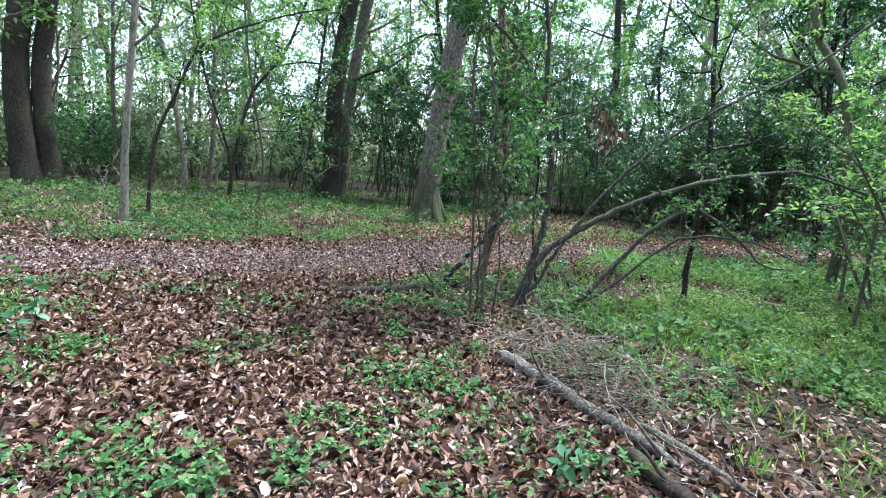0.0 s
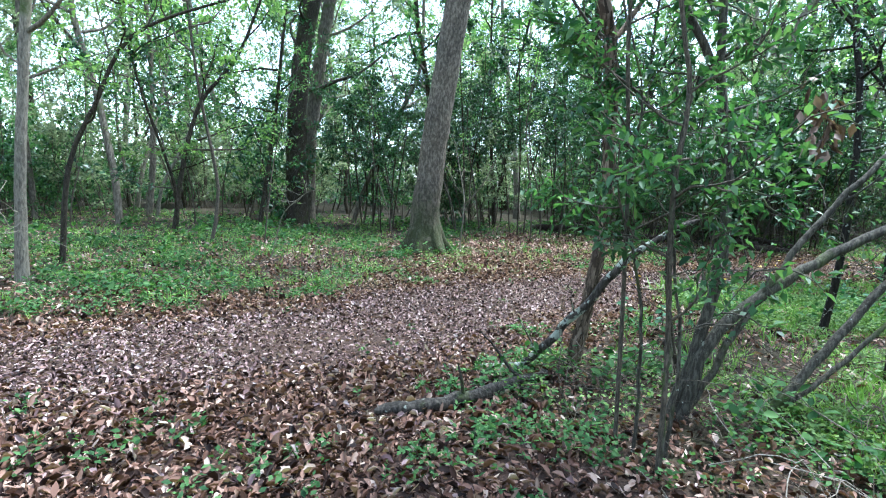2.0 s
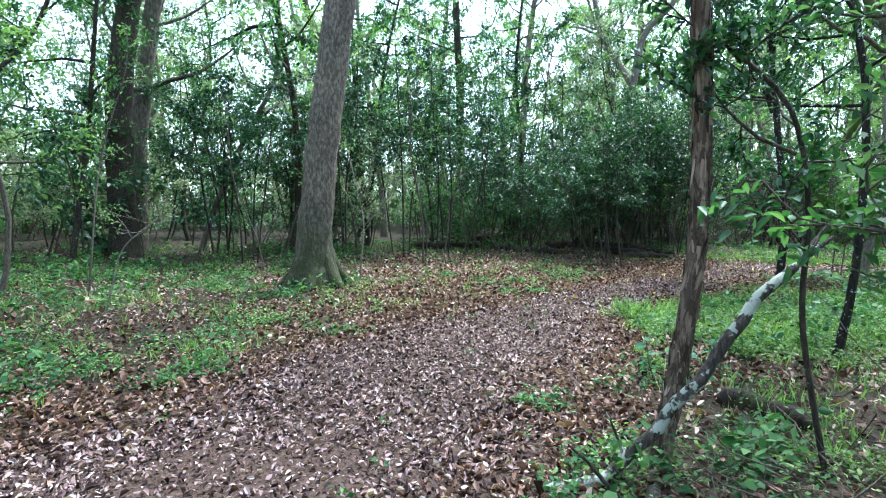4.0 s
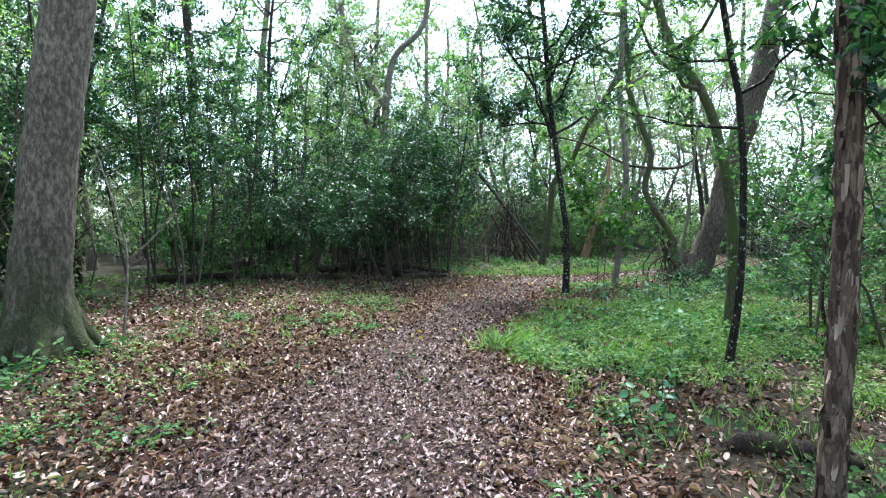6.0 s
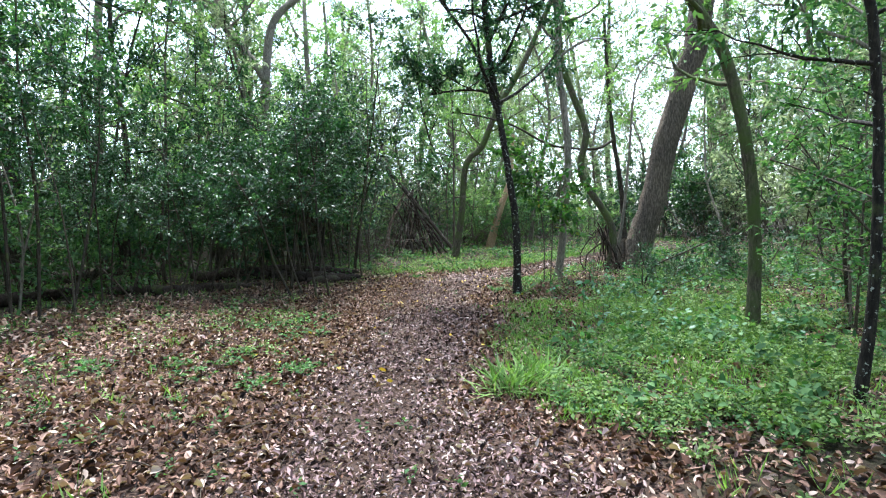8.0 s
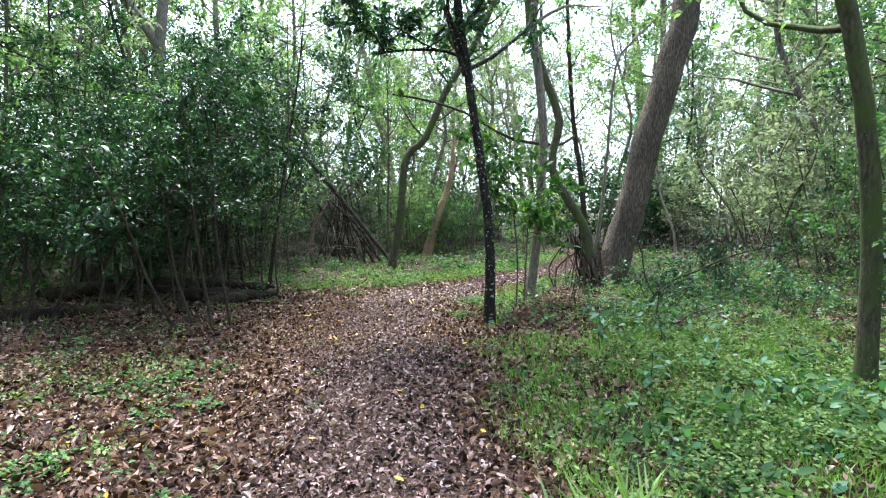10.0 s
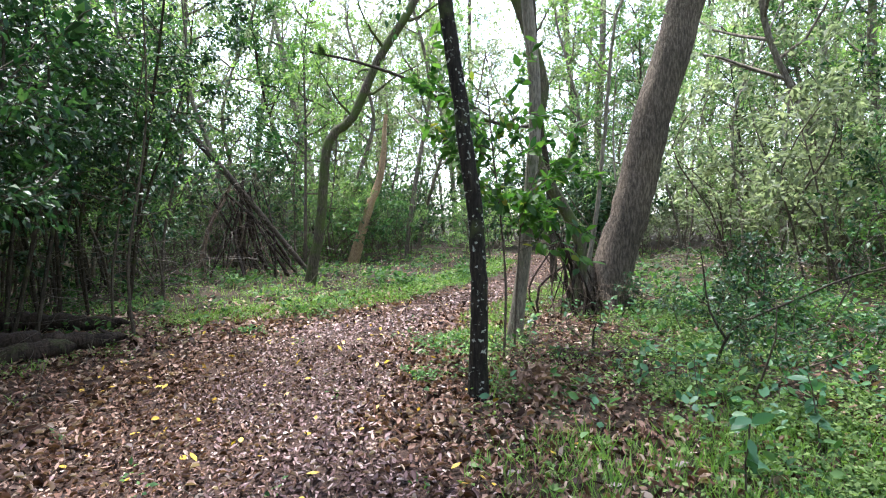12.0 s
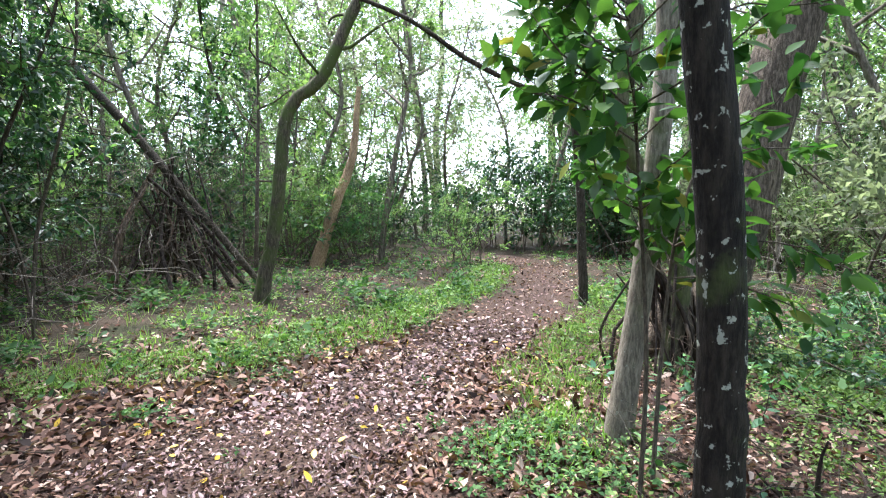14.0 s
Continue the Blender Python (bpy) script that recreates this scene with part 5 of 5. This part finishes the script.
def herbs(n, box, rng, leaf, keep, tall, name, label, material, count=9):
    x, y = spots(n, box, rng)
    e, d = edge(x, y), near(x, y)
    k = (rng.uniform(0, 1, n) < keep(x, y, e, d))
    x, y, d = x[k], y[k], d[k]
    n = len(x)
    h = Heap()
    z = height(x, y)
    for j in range(count):
        a = rng.uniform(0, 6.28, n)
        up = tall * rng.uniform(0.15, 1, n)
        s = rng.uniform(0.1, 0.6, n) * tall * 0.7
        pos = np.stack([x + np.cos(a) * s, y + np.sin(a) * s, z + up], 1)
        leaves(h, pos, np.stack([np.cos(a), np.sin(a), rng.uniform(0, 0.8, n)], 1), leaf * np.where(d > 9, 1.6, np.where(d > 6, 1.3, 1.0)), rng, 0.55, 0.1, 0.2, rows=3 if tall > 0.2 else 0)
    return tagged(new(name, h.mesh(name, material)), label, "undergrowth", kind="stuff")


def grass(n, box, rng, keep, tall, name, label):
    x, y = spots(n, box, rng)
    e, d = edge(x, y), near(x, y)
    k = rng.uniform(0, 1, n) < keep(x, y, e, d)
    x, y = x[k], y[k]
    n = len(x)
    h = Heap()
    z = height(x, y)
    for j in range(5):
        a = rng.uniform(0, 6.28, n)
        pos = np.stack([x + rng.normal(0, 0.03, n), y + rng.normal(0, 0.03, n), z], 1)
        leaves(h, pos, np.stack([np.cos(a), np.sin(a), rng.uniform(1.2, 3, n)], 1), tall, rng, 0.07, 0.0, 0.1, rows=0)
    return tagged(new(name, h.mesh(name, GRASS)), label, "grass", kind="stuff")


litter()
rng = np.random.default_rng(402)
ALL = (-13, -2, 26, 24)
herbs(95000, ALL, rng, 0.045, lambda x, y, e, d: np.where(e > -0.1, green_mask(x, y, e), np.where((wob(x, y, 3.3, 0.2) > 0.22) & (y < 6.0), 0.6, 0.01)) * np.clip(1.3 - d / 9, 0.12, 1), 0.1,
      "low_weeds", "low green weeds covering the woodland floor", HERB, 8)
herbs(12000, ALL, rng, 0.08, lambda x, y, e, d: np.where(e > 0.25, green_mask(x, y, e) ** 1.5, 0.0) * np.clip(1.2 - d / 12, 0.1, 1), 0.25,
      "tall_weeds", "taller leafy weeds and seedlings", HERB, 10)
herbs(60000, (1, 2.5, 14, 11), rng, 0.04, lambda x, y, e, d: np.where(e > 0.05, lawn(x, y), 0.0), 0.13,
      "lawn_weeds", "thick fine yellow-green weeds on the open floor", HERB_LIGHT, 8)
herbs(50000, ALL, rng, 0.04, lambda x, y, e, d: np.where(e > 0.05, green_mask(x + 1.5, y - 2, e), 0.0) * np.clip(1.3 - d / 10, 0.12, 1), 0.13,
      "bright_weeds", "fine bright yellow-green weeds beside the trail", HERB_LIGHT, 8)
herbs(700, (4, 6.5, 15, 11.5), rng, 0.075, lambda x, y, e, d: np.where(e > 0.3, np.clip(0.0 + 1.4 * wob(x, y, 2.3, 1.1) + 1.2 * wob(x, y, 5.1, 0.3), 0, 1), 0.0), 0.3,
      "broad_weeds", "knee-high blue-green broadleaf weeds beside the trail", LEAF_TEAL, 8)
grass(28000, ALL, rng, lambda x, y, e, d: np.where(e > 0.15, green_mask(x + 3, y + 1, e), 0.0) * np.clip(1.3 - d / 10, 0.15, 1), 0.15,
      "woodland_grass", "soft light green grass in patches beside the trail")


def tuft(x, y, n, tall, seed):
    rng = np.random.default_rng(seed)
    a = rng.uniform(0, 6.28, n)
    h = Heap()
    p = np.stack([rng.normal(0, 0.12, n), rng.normal(0, 0.12, n), np.zeros(n)], 1)
    leaves(h, p, np.stack([np.cos(a), np.sin(a), rng.uniform(0.7, 2, n)], 1), tall, rng, 0.05, 0.0, 0.5)
    ob = new("grass_tuft", h.mesh("grass_tuft", GRASS))
    ob.location = (x, y, h1(x, y))
    tagged(ob, "tuft of long bright green grass beside the trail", "grass", kind="stuff")


grass(80000, (1, 2, 24, 17), rng, lambda x, y, e, d: verge(x, y) * np.clip(1.4 - d / 10, 0.3, 1), 0.11,
      "verge_grass", "short bright green grass lining the trail")
herbs(14000, (1, 2, 24, 17), rng, 0.045, lambda x, y, e, d: verge(x, y) * 0.8, 0.09, "verge_weeds", "short bright weeds lining the trail", GRASS, 8)


def clumps(places, rng):
    """Small thick patches of low weeds in the litter."""
    h = Heap()
    for x, y, wide in places:
        n = int(80 * wide / 0.3)
        knots = rng.normal(0, 0.62, (7, 2)) * wide
        at = knots[rng.integers(0, 7, n)] + rng.normal(0, 0.3, (n, 2)) * wide
        px_, py_ = x + at[:, 0], y + at[:, 1]
        z = height(px_, py_) + rng.uniform(0.02, 0.1, n) * rng.uniform(0.5, 1.2, n)
        b = rng.uniform(0, 6.28, n)
        for k in range(4):
            b = b + 1.57
            leaves(h, np.stack([px_, py_, z], 1), np.stack([np.cos(b), np.sin(b), rng.uniform(0, 0.7, n)], 1), 0.042, rng, 0.55, 0.1, 0.15, rows=0)
    tagged(new("weed_patches", h.mesh("weed_patches", HERB)), "thick little patches of bright weeds in the litter", "undergrowth", kind="stuff")


clumps([(-0.44, 5.42, 0.35), (-0.04, 6.05, 0.4), (-0.30, 4.56, 0.22), (-0.16, 3.40, 0.3), (0.14, 3.07, 0.3), (-0.44, 2.87, 0.22), (-0.57, 2.42, 0.2), (-1.24, 2.33, 0.25), (-0.97, 2.25, 0.2),
        (-1.72, 2.20, 0.35), (-3.35, 4.29, 0.4), (-2.65, 3.29, 0.35), (-2.47, 3.60, 0.2), (0.19, 4.00, 0.25), (0.93, 2.59, 0.2), (-0.59, 6.25, 0.2), (-0.12, 5.71, 0.35), (-3.59, 9.41, 0.4), (-4.61, 10.04, 0.5),
        (-2.07, 9.62, 0.3), (-1.40, 11.34, 0.45), (-0.53, 10.61, 0.25), (-1.91, 10.59, 0.4), (0.33, 7.82, 0.2), (2.70, 13.33, 0.35), (2.35, 14.28, 0.3), (2.60, 12.39, 0.25), (3.07, 12.36, 0.25),
        (4.45, 13.40, 0.3), (4.68, 14.09, 0.25), (5.24, 13.82, 0.25), (3.38, 13.26, 0.25), (9.91, 12.12, 0.4), (8.80, 12.06, 0.3), (10.25, 12.15, 0.3), (9.89, 11.69, 0.35), (10.37, 14.82, 0.2)],
       np.random.default_rng(530))
tuft(3.32, 10.23, 170, 0.34, 501)
tuft(3.69, 10.07, 110, 0.3, 502)


def seedling_kind(seed, tall, count, leaf):
    rng = np.random.default_rng(seed)
    e = tagged(new("seedling"), "small seedling with large blue-green leaves in the weeds", "seedling", "broadleaf seedlings")
    line = wander(rng, (0, 0, -0.02), (0.1, 0, 1), tall, 6, 0.12)
    h = Heap()
    tube(h, line, [0.006, 0.003], 5)
    part("stem", h, BARK_TWIG, e)
    for k in range(count):
        s = rng.uniform(0.35, 0.98) * (len(line) - 1)
        i = int(s)
        lf = Heap()
        a = k * 2.4 + rng.uniform(-0.4, 0.4)
        leaves(lf, (line[i] + (line[i + 1] - line[i]) * (s - i))[None], np.array([[np.cos(a), np.sin(a), 0.2]]), leaf, rng, 0.5, 0.1, 0.35, rows=2)
        part("leaf", lf, LEAF_TEAL, e)
    return e


SEED = [seedling_kind(511, 0.36, 11, 0.09), seedling_kind(512, 0.25, 8, 0.08), seedling_kind(513, 0.5, 14, 0.095)]
rng = np.random.default_rng(520)
for x, y, k in [(8.36, 10.36, 2), (8.59, 10.04, 0), (8.87, 10.45, 1), (8.15, 9.99, 0), (6.19, 10.37, 1), (6.02, 10.92, 1), (7.36, 9.57, 2),
                (10.40, 10.42, 0), (12.49, 8.59, 2), (1.61, 7.97, 0), (1.61, 7.67, 1), (2.23, 7.93, 0), (0.67, 2.46, 1), (0.79, 2.52, 1), (-2.98, 3.92, 2),
                (-2.81, 3.58, 0), (10.81, 10.72, 2), (9.33, 10.93, 1), (10.29, 8.75, 2), (1.96, 7.92, 0), (2.16, 14.80, 1), (6.72, 10.22, 2), (5.76, 9.82, 0)]:
    set_out(SEED[k], x, y, rng, 0.8, 1.2)
for kind in SEED:
    for o in (*kind.children_recursive, kind):
        bpy.data.objects.remove(o)
